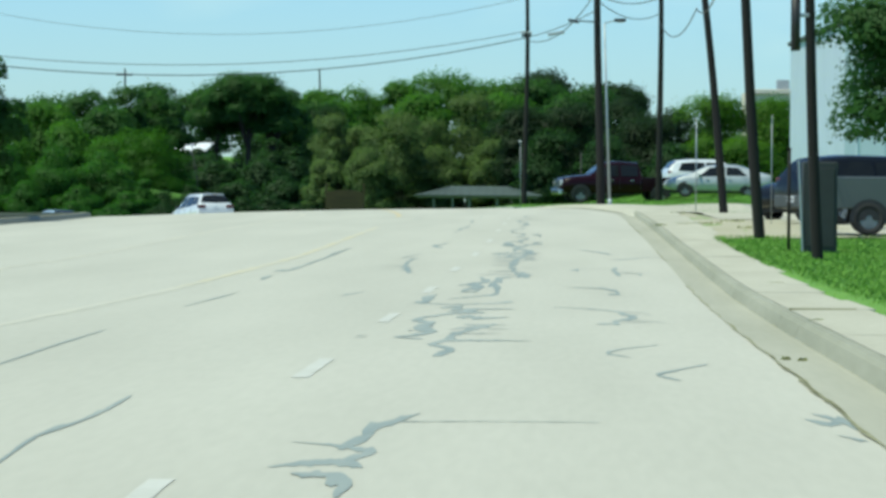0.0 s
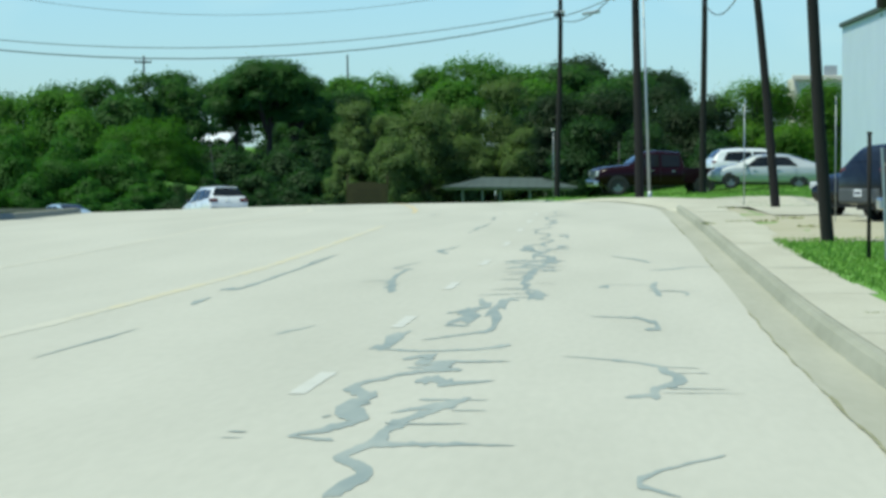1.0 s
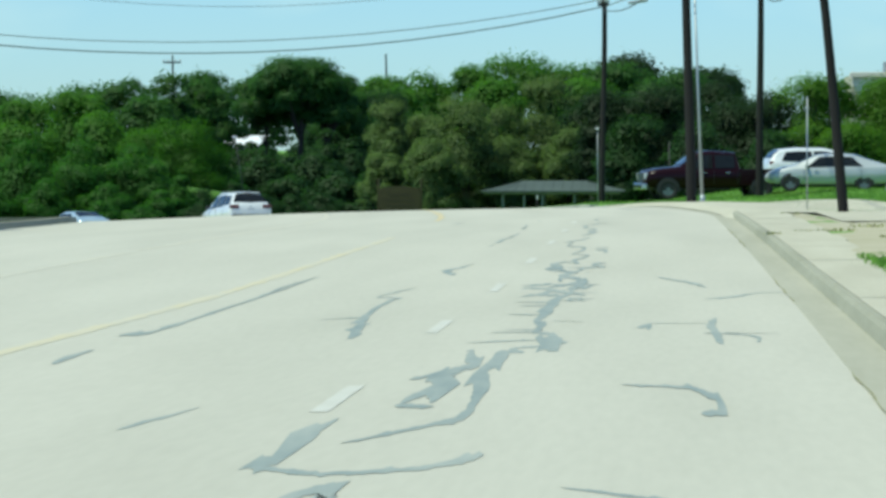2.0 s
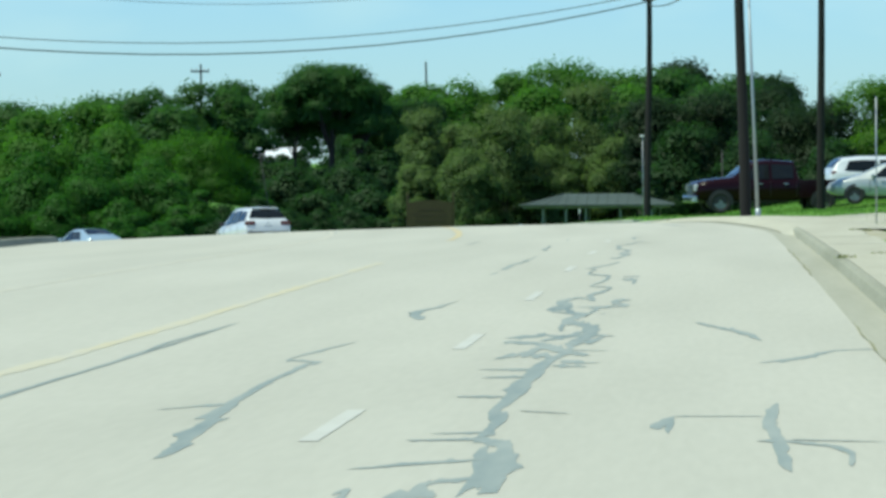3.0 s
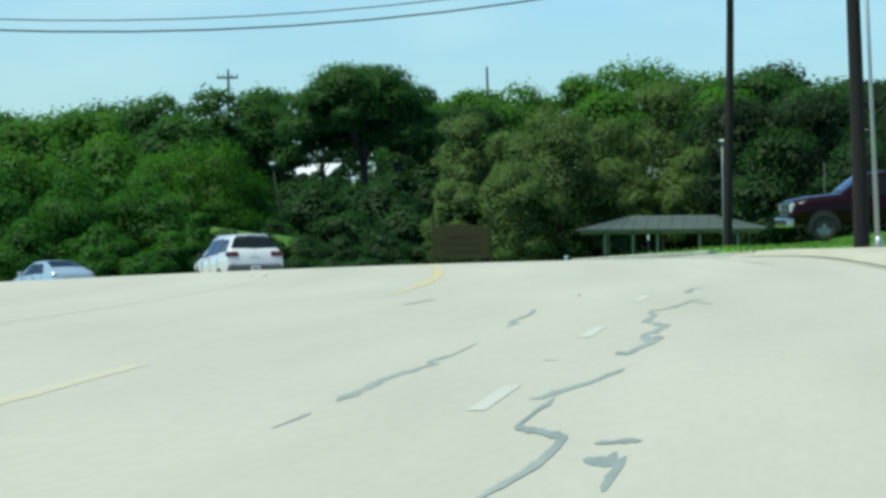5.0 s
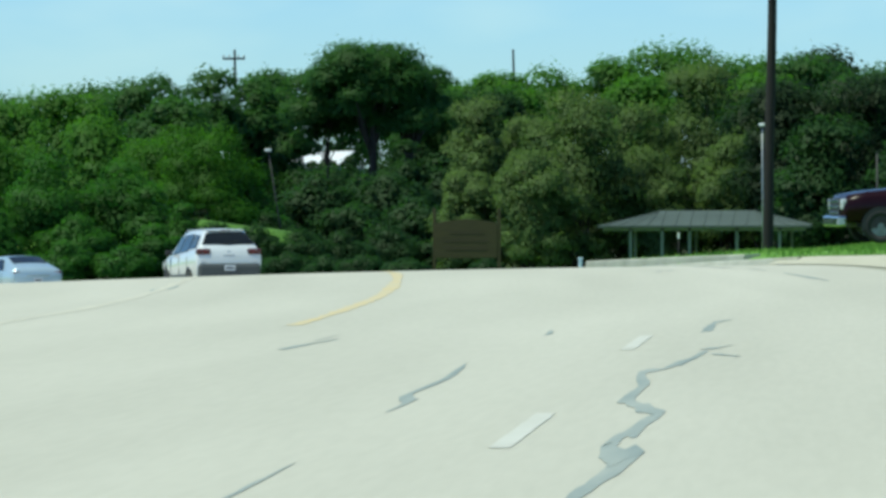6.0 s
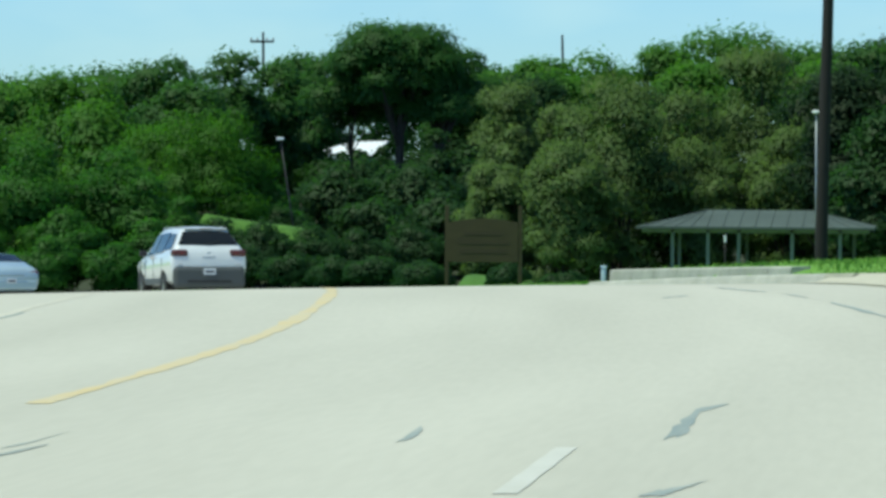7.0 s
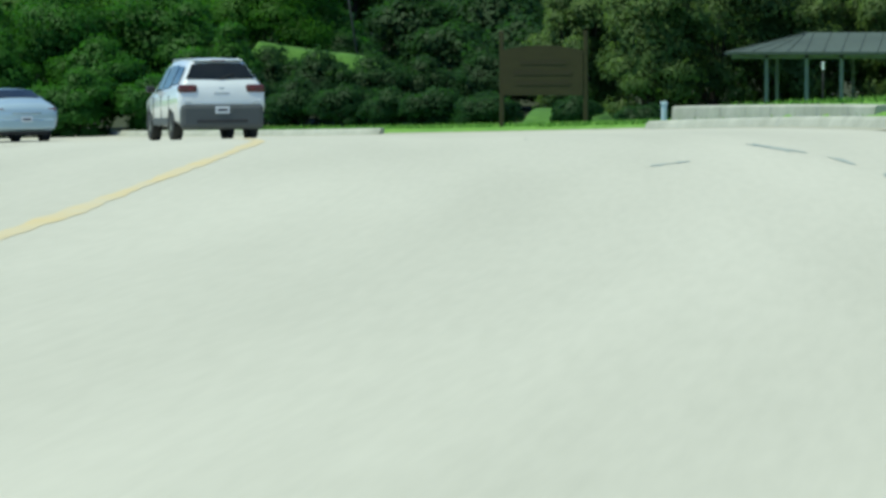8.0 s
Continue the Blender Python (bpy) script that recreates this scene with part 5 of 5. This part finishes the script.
# ================= trees and bushes =================
def foliage(name, lobes, count, size, mat, parent, seed, droop=0.0, label=""):
    """A crown: thousands of small folded leaf sprays on the shells of many lobes (x, y, z, rx, rz)."""
    rng = np.random.default_rng(seed)
    lob = np.array(lobes, float)
    weight = lob[:, 3] * lob[:, 4]
    pick = rng.choice(len(lob), count, p=weight / weight.sum())
    d = rng.normal(size=(count, 3))
    d /= np.linalg.norm(d, axis=1, keepdims=True)
    d[:, 2] = np.where(d[:, 2] < -0.35, -d[:, 2] * 0.6, d[:, 2])
    r = 1 - np.abs(rng.normal(0, 0.24, count)) + np.minimum(np.abs(rng.normal(0, 0.09, count)), 0.15)
    wave = np.sin(d[:, 0] * 7.1 + pick * 1.3) * np.sin(d[:, 1] * 6.3 + pick * 2.1) * np.sin(d[:, 2] * 8.3 + pick)
    r = r + 0.24 * wave
    c = lob[pick, :3] + d * r[:, None] * lob[pick][:, [3, 3, 4]]
    s = size * (rng.uniform(0.6, 1.5, count) * np.where(r > 1.0, 0.72, 1.0))[:, None]
    nrm = d + rng.normal(0, 0.34, (count, 3)) + (0, 0, 0.30)
    nrm /= np.linalg.norm(nrm, axis=1, keepdims=True)
    ax = np.cross(nrm, rng.normal(size=(count, 3)))
    ax[:, 2] -= droop
    ax /= np.linalg.norm(ax, axis=1, keepdims=True)
    ay = np.cross(nrm, ax)
    wid = 0.24 + 0.16 * rng.random((count, 1))
    tip, tail = c + ax * s * 0.6 - nrm * s * 0.08, c - ax * s * 0.5
    one, two = c + ay * s * wid + nrm * s * 0.05, c - ay * s * wid + nrm * s * 0.05
    co = np.stack([tail, one, tip, two], 1).reshape(-1, 3)
    base = np.arange(count)[:, None] * 4
    tri = (base[:, :, None] + np.array([[0, 1, 2], [0, 2, 3]])[None]).reshape(-1, 3)
    me = bpy.data.meshes.new(name)
    me.vertices.add(len(co))
    me.vertices.foreach_set("co", co.ravel())
    me.loops.add(tri.size)
    me.loops.foreach_set("vertex_index", tri.ravel())
    me.polygons.add(len(tri))
    me.polygons.foreach_set("loop_start", np.arange(len(tri)) * 3)
    me.update(calc_edges=True)
    whole = c - np.array([*np.average(lob[:, :2], axis=0, weights=weight), lob[:, 2].mean() * 0.8])
    whole /= np.linalg.norm(whole, axis=1, keepdims=True) + 1e-6
    soft = 0.55 * d + 0.60 * whole + (0, 0, 0.15) + 0.16 * nrm
    soft /= np.linalg.norm(soft, axis=1, keepdims=True)
    me.attributes.new("clump", "FLOAT_VECTOR", "POINT").data.foreach_set("vector", np.repeat(soft, 4, axis=0).astype(np.float32).ravel())
    return link_mesh(name, me, mat, parent, label)


def tree(name, x, y, top, radius, mat, label, seed, size=0.30, leaves=5000, trunk=0.16, low=0.25, category="tree", lobe_count=16, droop=0.0, squash=1.0, group="", lobe_size=1.0):
    """A tapered trunk with limbs and an uneven crown that reaches the height top (world z)."""
    z0 = gz(x, y)
    rnd = random.Random(seed)
    height = top - z0
    ob = empty(name, pose(x, y, z0), label, category, group)
    lobes = []
    crown_low = height * low
    for k in range(lobe_count):
        h = rnd.random()
        ring = radius * (0.30 + 0.62 * math.sin(math.pi * min(1, 0.22 + 0.72 * h)) ** 0.8)
        ang = rnd.uniform(0, 2 * math.pi) if k else 0
        off = ring * rnd.uniform(0.25, 0.85)
        lr = radius * rnd.uniform(0.26, 0.46) * lobe_size
        z = crown_low + (height - crown_low) * (0.12 + 0.80 * h)
        lz = lr * rnd.uniform(0.7, 1.0) * squash
        z = min(z, height - lz * 1.02)
        lobes.append((math.cos(ang) * off, math.sin(ang) * off, z, lr, lz))
    lobes.append((rnd.uniform(-0.2, 0.2) * radius, 0, height - radius * 0.36, radius * 0.4, radius * 0.36))
    lobes.append((0, 0, (crown_low + height) / 2, radius * 0.62, (height - crown_low) * 0.42))
    if trunk:
        bm = bmesh.new()
        tube(bm, (0, 0, -0.3), (rnd.uniform(-0.2, 0.2), 0, crown_low + (height - crown_low) * 0.45), trunk * 1.2, trunk * 0.55, 9)
        for k in range(min(9, len(lobes) - 1)):
            lx, ly, lz, lr, _ = lobes[k]
            tube(bm, (0, 0, crown_low * 0.8 + 0.2 * k / 9), (lx * 0.9, ly * 0.9, lz), trunk * 0.5, trunk * 0.12, 6)
        part("trunk", bm, M_BARK, ob)
    foliage("crown", lobes, leaves, size, mat, ob, seed, droop)
    return ob


def bush(x, y, top, radius, mat, label, seed, size=0.22, leaves=3500, lobe_count=14):
    z0 = gz(x, y)
    rnd = random.Random(seed)
    ob = empty("bush", pose(x, y, z0), label, "bush")
    height = max(0.8, top - z0)
    lobes = []
    for k in range(lobe_count):
        ang, off, h = rnd.uniform(0, 2 * math.pi), radius * rnd.uniform(0.1, 0.8), rnd.random() ** 0.8
        lr = radius * rnd.uniform(0.17, 0.36)
        lobes.append((math.cos(ang) * off, math.sin(ang) * off * 0.8, height * (0.08 + 0.74 * h * (1 - 0.3 * off / radius)), lr, lr * 0.8))
    lobes.append((0, 0, height - radius * 0.25, radius * 0.35, radius * 0.25))
    lobes.append((0, 0, height * 0.42, radius * 0.7, height * 0.42))
    bm = bmesh.new()
    for k in range(5):
        lx, ly, lz, _, _ = lobes[k]
        tube(bm, (lx * 0.15, ly * 0.15, -0.1), (lx * 0.8, ly * 0.8, lz), 0.04, 0.012, 6)
    part("stem_clump", bm, M_BARK, ob)
    foliage("crown", lobes, leaves, size, mat, ob, seed)
    return ob


# sheet over the grass whose dark colour imitates tree shade
floor = sheet("woodland_floor", spaced((236, 330, 2)), spaced((-75, 25, 2)), 0.02, M_SHADE_GROUND, bent=False, height=ground_z)
tagged(floor, "ground sheet coloured dark as shade under the trees", "ground", kind="structure")
def grass_bank(x0, x1, y0, deep, foot, top0, top1, label):
    """A mown grassy bank that rises from its foot to a crest sloping down to the right."""
    verts, faces, n, m = [], [], 30, 8
    for i in range(n + 1):
        for j in range(m + 1):
            s, k = i / n, j / m
            top = top0 + (top1 - top0) * s + 0.05 * noise.noise((s * 7, 2, x0))
            rise = math.sin(math.pi * min(1, k * 0.62 + 0.04)) ** 0.7 * min(1, 6 * s, 5 * (1 - s))
            verts.append((x0 + (x1 - x0) * s, y0 + deep * k + 0.6 * s, foot + (top - foot) * rise))
    for i in range(n):
        for j in range(m):
            a = i * (m + 1) + j
            faces.append((a, a + m + 1, a + m + 2, a + 1))
    bank = link_mesh("grass_bank", mesh_of("grass_bank", verts, faces), M_BANK, smooth=True)
    tagged(bank, label, "grass bank", kind="structure")


grass_bank(-26.2, -19.9, 247.6, 3.0, -1.6, 0.43, -0.46, "grassy bank between the bushes in a shade-darkened green")
grass_bank(-13.6, -10.9, 222.5, 5.0, -2.1, -1.27, -1.42, "low grassy rise behind the wooden sign")
# dark sheet laid on the verge; its colour plays the shade beside the far kerb
verge = sheet("verge", spaced((96, 170, 2)), spaced((-34, -16.4, 1.1)), 0.05, M_SHADE_GROUND, height=ground_z)
tagged(verge, "verge sheet coloured dark as shade beyond the far kerb", "verge", kind="structure")
seed = 100


def wood(kind, rows, mat, label, size, leaves, low, lobes=20, droop=0.0, squash=1.0, group="", trunk=0.16, lobe_size=1.0):
    global seed
    for x, y, top, r in rows:
        seed += 1
        tree(kind, x, y, top, r, mat, label, seed, size, leaves, trunk, low, lobe_count=lobes, droop=droop, squash=squash, group=group, lobe_size=lobe_size)


def thicket(rows, mat, label, size, leaves):
    global seed
    for x, y, top, r in rows:
        seed += 1
        bush(x, y, top, r, mat, label, seed, size, leaves, 38)


wood("tree", ((-19.4, 281, 6.0, 2.3), (-16.3, 281, 6.2, 2.6), (-20.7, 287, 5.7, 2.3)), L_DARK, "tree coloured dark for shade behind an oak", 0.18, 14000, 0.0)
wood("oak_tree", ((-20.7, 269.1, 7.9, 3.3), (-18.6, 275, 6.0, 2.4), (-19.2, 270, 7.2, 2.3)), L_OAK, "dense dark green live oak on the slope", 0.15, 21000, 0.54, 34, squash=0.95, trunk=0.20, lobe_size=0.85)
wood("oak_tree", ((-22.9, 271, 6.9, 2.2),), L_OAK, "slender dark green oak beside a larger oak", 0.15, 19000, 0.54, 34, squash=0.95, trunk=0.07, lobe_size=0.85)
wood("tree", ((-13.8, 244.8, 5.0, 1.9), (-12.2, 246.5, 4.3, 2.0), (-9.7, 241.1, 5.2, 2.6), (-11.2, 238.5, 2.9, 2.3), (-8.0, 244.2, 4.7, 2.3), (-5.3, 246.4, 6.4, 2.7), (-2.2, 248.4, 5.2, 2.2), (-13.8, 241.8, 2.2, 1.7), (-7.2, 242.5, 3.1, 2.2), (-4.2, 243.2, 3.6, 2.0)),
     L_OLIVE, "grey green bushy tree in a dense grove", 0.122, 22500, 0.0, 60, 0.7, 0.95, "grove behind the road", 0.14, 0.72)
wood("tree", ((-19.6, 296.4, 6.9, 2.7), (-17.4, 296.7, 7.4, 2.8), (-14.4, 294.9, 7.8, 2.9), (-11.7, 297.1, 8.2, 3.0), (-8.4, 295.3, 9.0, 3.3), (-5.5, 301.4, 8.4, 3.3), (-10, 290, 7.0, 2.8), (-16, 289, 6.6, 2.6), (-4, 292, 7.2, 3.0)),
     L_GREEN, "fresh green broadleaf tree behind the grove", 0.215, 10800, 0.1, 30, group="trees on the rise")
wood("tree", ((-41.1, 272.5, 5.5, 3.6), (-38.0, 277.2, 5.7, 3.3), (-33.9, 268.0, 6.0, 3.1), (-36.5, 263, 4.2, 3.0), (-31.2, 262, 4.6, 2.6)),
     L_GREEN, "leafy green tree above a thicket", 0.19, 10800, 0.0, 30, group="trees on the rise")
wood("tree", ((-32.9, 284.5, 7.1, 2.8), (-31.0, 289.9, 7.5, 2.5), (-30.8, 278, 5.8, 2.6), (-36.5, 288, 6.8, 3.0), (-27.8, 316, 8.3, 3.0), (-24.6, 317, 8.1, 3.0), (-21.8, 316, 7.8, 2.8), (-31.5, 315, 8.2, 3.0), (-42, 292, 6.4, 3.4), (-48, 296, 6.2, 3.6), (-2.3, 301.4, 8.4, 3.4), (1.5, 303.5, 8.1, 3.5), (0, 294, 7.2, 3.0), (-29.4, 292, 7.1, 2.1), (-28.4, 296, 6.7, 1.9)),
     L_OAK, "dark green tree on the rise", 0.232, 8200, 0.05, 28, group="trees on the rise")
wood("tree", ((-25.6, 255.3, 4.2, 3.0), (-28.0, 256.9, 3.6, 2.5)), L_BRIGHT, "rounded bright green feathery tree", 0.103, 31000, 0.0, 40, trunk=0.12, lobe_size=0.85)
thicket(((-36.5, 242.7, 2.9, 2.7), (-33.2, 243.5, 3.0, 2.7), (-30.2, 244.2, 3.0, 2.7), (-27.5, 245.8, 2.7, 2.6), (-26.3, 244.9, 1.7, 1.9), (-24.9, 244.0, 0.95, 1.2), (-23.8, 256.0, 1.5, 1.8), (-31.5, 240.6, 0.8, 1.9), (-28.5, 241.8, 0.6, 1.9), (-25.8, 242.6, 0.2, 1.6), (-34.6, 239.8, 0.6, 1.9), (-26.4, 239.6, -0.6, 1.5), (-28.6, 239.4, -0.4, 1.5)),
        L_VINE, "tangled green vine covered thicket beside the road", 0.138, 12500)
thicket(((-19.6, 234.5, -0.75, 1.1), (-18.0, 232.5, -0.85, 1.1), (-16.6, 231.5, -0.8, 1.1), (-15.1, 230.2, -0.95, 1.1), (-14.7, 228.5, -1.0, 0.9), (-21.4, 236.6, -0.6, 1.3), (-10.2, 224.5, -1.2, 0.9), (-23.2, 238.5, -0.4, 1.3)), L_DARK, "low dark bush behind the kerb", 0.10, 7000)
thicket(((-25.2, 244.6, 0.50, 1.6), (-23.9, 245.4, 0.30, 1.7), (-22.3, 244.8, 0.17, 1.6), (-20.8, 245.6, 0.03, 1.7), (-19.2, 246.2, -0.10, 1.5), (-11.25, 219.4, -0.95, 0.65), (-18.0, 252.3, 0.0, 1.7), (-15.6, 252.6, -0.2, 1.7), (-23.2, 254.5, 0.6, 1.5)), L_DARK, "clipped evergreen bush coloured dark for shade", 0.115, 9500)
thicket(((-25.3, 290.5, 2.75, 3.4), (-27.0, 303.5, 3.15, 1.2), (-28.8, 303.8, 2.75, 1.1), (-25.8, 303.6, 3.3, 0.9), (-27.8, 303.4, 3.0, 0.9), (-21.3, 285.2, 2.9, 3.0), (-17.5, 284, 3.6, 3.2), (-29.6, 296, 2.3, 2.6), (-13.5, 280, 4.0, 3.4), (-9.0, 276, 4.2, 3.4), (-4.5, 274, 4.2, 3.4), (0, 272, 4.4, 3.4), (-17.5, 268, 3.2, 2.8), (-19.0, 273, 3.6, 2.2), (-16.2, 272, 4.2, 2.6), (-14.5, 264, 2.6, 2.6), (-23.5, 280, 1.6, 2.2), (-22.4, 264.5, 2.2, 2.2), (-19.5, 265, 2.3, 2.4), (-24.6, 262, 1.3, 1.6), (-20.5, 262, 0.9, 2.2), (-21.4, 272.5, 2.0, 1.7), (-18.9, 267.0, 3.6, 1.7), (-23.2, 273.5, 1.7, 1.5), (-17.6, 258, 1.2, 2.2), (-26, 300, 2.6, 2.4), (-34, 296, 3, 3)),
        L_DARK, "undergrowth coloured dark for the shade beneath the trees", 0.215, 4800)
wood("tree", ((0.4, 240.0, 5.7, 3.4), (5.0, 239.9, 4.8, 2.8), (-2.2, 240, 5.4, 2.6)), L_SHADE, "tree coloured dark for shade behind the parked cars", 0.15, 20000, 0.0, 30)
wood("tree", ((-1.7, 340, 10.2, 5.0), (3.6, 343, 9.0, 4.6)), L_SHADE, "tree coloured dark for shade behind the parked cars", 0.34, 16000, 0.0, 30)
wood("tree", ((6.9, 249.9, 5.6, 2.8), (3.3, 244.0, 6.0, 2.8), (10, 252, 5.8, 3.0)), L_SHADE, "tree coloured dark for shade behind the parked cars", 0.16, 17000, 0.0, 30)
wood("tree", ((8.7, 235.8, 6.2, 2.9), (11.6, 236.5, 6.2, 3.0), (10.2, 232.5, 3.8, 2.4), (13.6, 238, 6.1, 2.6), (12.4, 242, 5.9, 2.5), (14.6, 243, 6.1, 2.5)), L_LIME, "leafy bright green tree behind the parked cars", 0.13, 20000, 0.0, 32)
wood("tree", ((-1.0, 236, 4.0, 2.3), (2.6, 234, 3.6, 2.5), (6.0, 233, 3.2, 2.2)), L_DARK, "tree coloured dark for shade behind the parked cars", 0.19, 8000, 0.0)
tree("tree", -17.95, 124, 5.0, 1.8, L_OAK, "dark tree at the far kerb", 301, 0.14, 16000, 0.14, 0.1)
tree("oak_tree", 8.15, 95.5, 5.9, 2.55, L_OAK, "spreading oak tree in the parking lot", 302, 0.125, 36000, 0.14, 0.33, lobe_count=30)


# ================= loose grass =================
def blades(count, u0, u1, v0, v1, high, seed, label):
    rng = np.random.default_rng(seed)
    U, V = rng.uniform(u0, u1, count), rng.uniform(v0, v1, count)
    X, Y = place(U, V)
    Z = ground_z(X, Y) - 0.01
    h = high * rng.uniform(0.5, 1.4, count)
    ang = rng.uniform(0, math.pi, count)
    dx, dy, w = np.cos(ang), np.sin(ang), 0.010 + 0.014 * rng.random(count)
    lean = rng.normal(0, 0.35, (count, 2)) * h[:, None]
    co = np.stack([np.stack([X - dx * w, Y - dy * w, Z], 1), np.stack([X + dx * w, Y + dy * w, Z], 1), np.stack([X + lean[:, 0], Y + lean[:, 1], Z + h], 1)], 1).reshape(-1, 3)
    me = bpy.data.meshes.new("grass")
    me.vertices.add(len(co))
    me.vertices.foreach_set("co", co.ravel())
    me.loops.add(len(co))
    me.loops.foreach_set("vertex_index", np.arange(len(co)))
    me.polygons.add(count)
    me.polygons.foreach_set("loop_start", np.arange(count) * 3)
    me.update(calc_edges=True)
    return tagged(link_mesh("grass", me, M_BLADE), label, "grass", kind="stuff")


blades(64000, 32, 84, 2.84, 9.5, 0.05, 7, "short green grass beside the sidewalk")
blades(42000, 166, 205, 3.4, 18, 0.09, 8, "uneven green grass on the verge")
blades(16000, 140, 166, 5.5, 14, 0.08, 9, "uneven green grass on the verge")
blades(9000, 205, 245, 4.0, 12, 0.10, 10, "rough grass behind the kerb")


# ================= weeds and small things =================
def weed(u, v, radius, high, count, seed):
    """A low tuft of grass in a joint of the concrete."""
    rng = np.random.default_rng(seed)
    x0, y0 = (float(q) for q in place(u, v))
    ob = empty("weed", pose(x0, y0, float(road_z(u, v)) + (0.15 if v > right_edge(u) + 0.45 else 0.008)), "low tuft of weeds in a concrete joint", "weed", "weeds along the kerb")
    a, r = rng.uniform(0, 2 * math.pi, count), radius * rng.random(count) ** 0.7
    X, Y, h = np.cos(a) * r, np.sin(a) * r * 1.6, high * rng.uniform(0.4, 1.2, count)
    w, t = 0.012 + 0.012 * rng.random(count), rng.uniform(0, math.pi, count)
    lean = rng.normal(0, 0.5, (count, 2)) * h[:, None]
    co = np.stack([np.stack([X - np.cos(t) * w, Y - np.sin(t) * w, 0 * h], 1), np.stack([X + np.cos(t) * w, Y + np.sin(t) * w, 0 * h], 1), np.stack([X + lean[:, 0], Y + lean[:, 1], h], 1)], 1).reshape(-1, 3)
    tagged(link_mesh("blades", mesh_of("blades", co, [(3 * i, 3 * i + 1, 3 * i + 2) for i in range(count)]), M_WEED, ob), kind="stuff")


M_WEED = material("dry_weeds", (0.22, 0.28, 0.08), 0.85, (0.30, 0.29, 0.12), 2, 12, 0, islands=0.35)
for k, (u, v, r, h) in enumerate(((98, 2.35, 0.18, 0.10), (100, 2.95, 0.22, 0.08), (100.2, 3.3, 0.25, 0.09), (100.6, 3.7, 0.25, 0.10), (74, 3.8, 0.2, 0.10), (29.7, 1.62, 0.03, 0.04), (29.5, 1.73, 0.03, 0.04), (34.6, 2.15, 0.06, 0.03), (50.2, 2.6, 0.12, 0.05),
                                  (122, 3.4, 0.3, 0.10), (95, 4.25, 0.3, 0.10), (104, 4.3, 0.35, 0.14), (84, 3.9, 0.35, 0.12))):
    weed(u, v, r, h * 0.55, 42, 500 + k)
tag = empty("marker_post", pose(-5.2, 218.5, gz(-5.2, 218.5)), "small white marker stake before the carport", "marker post")
tubed("stake", (0, 0, -0.1), (0, 0, -0.15 - gz(-5.2, 218.5)), 0.010, 0.010, M_DARK, tag, 8)
boxed("cap", (0.06, 0.04, 0.20), (0, 0, -0.08 - gz(-5.2, 218.5)), M_WHITEWALL, tag, 0.01)
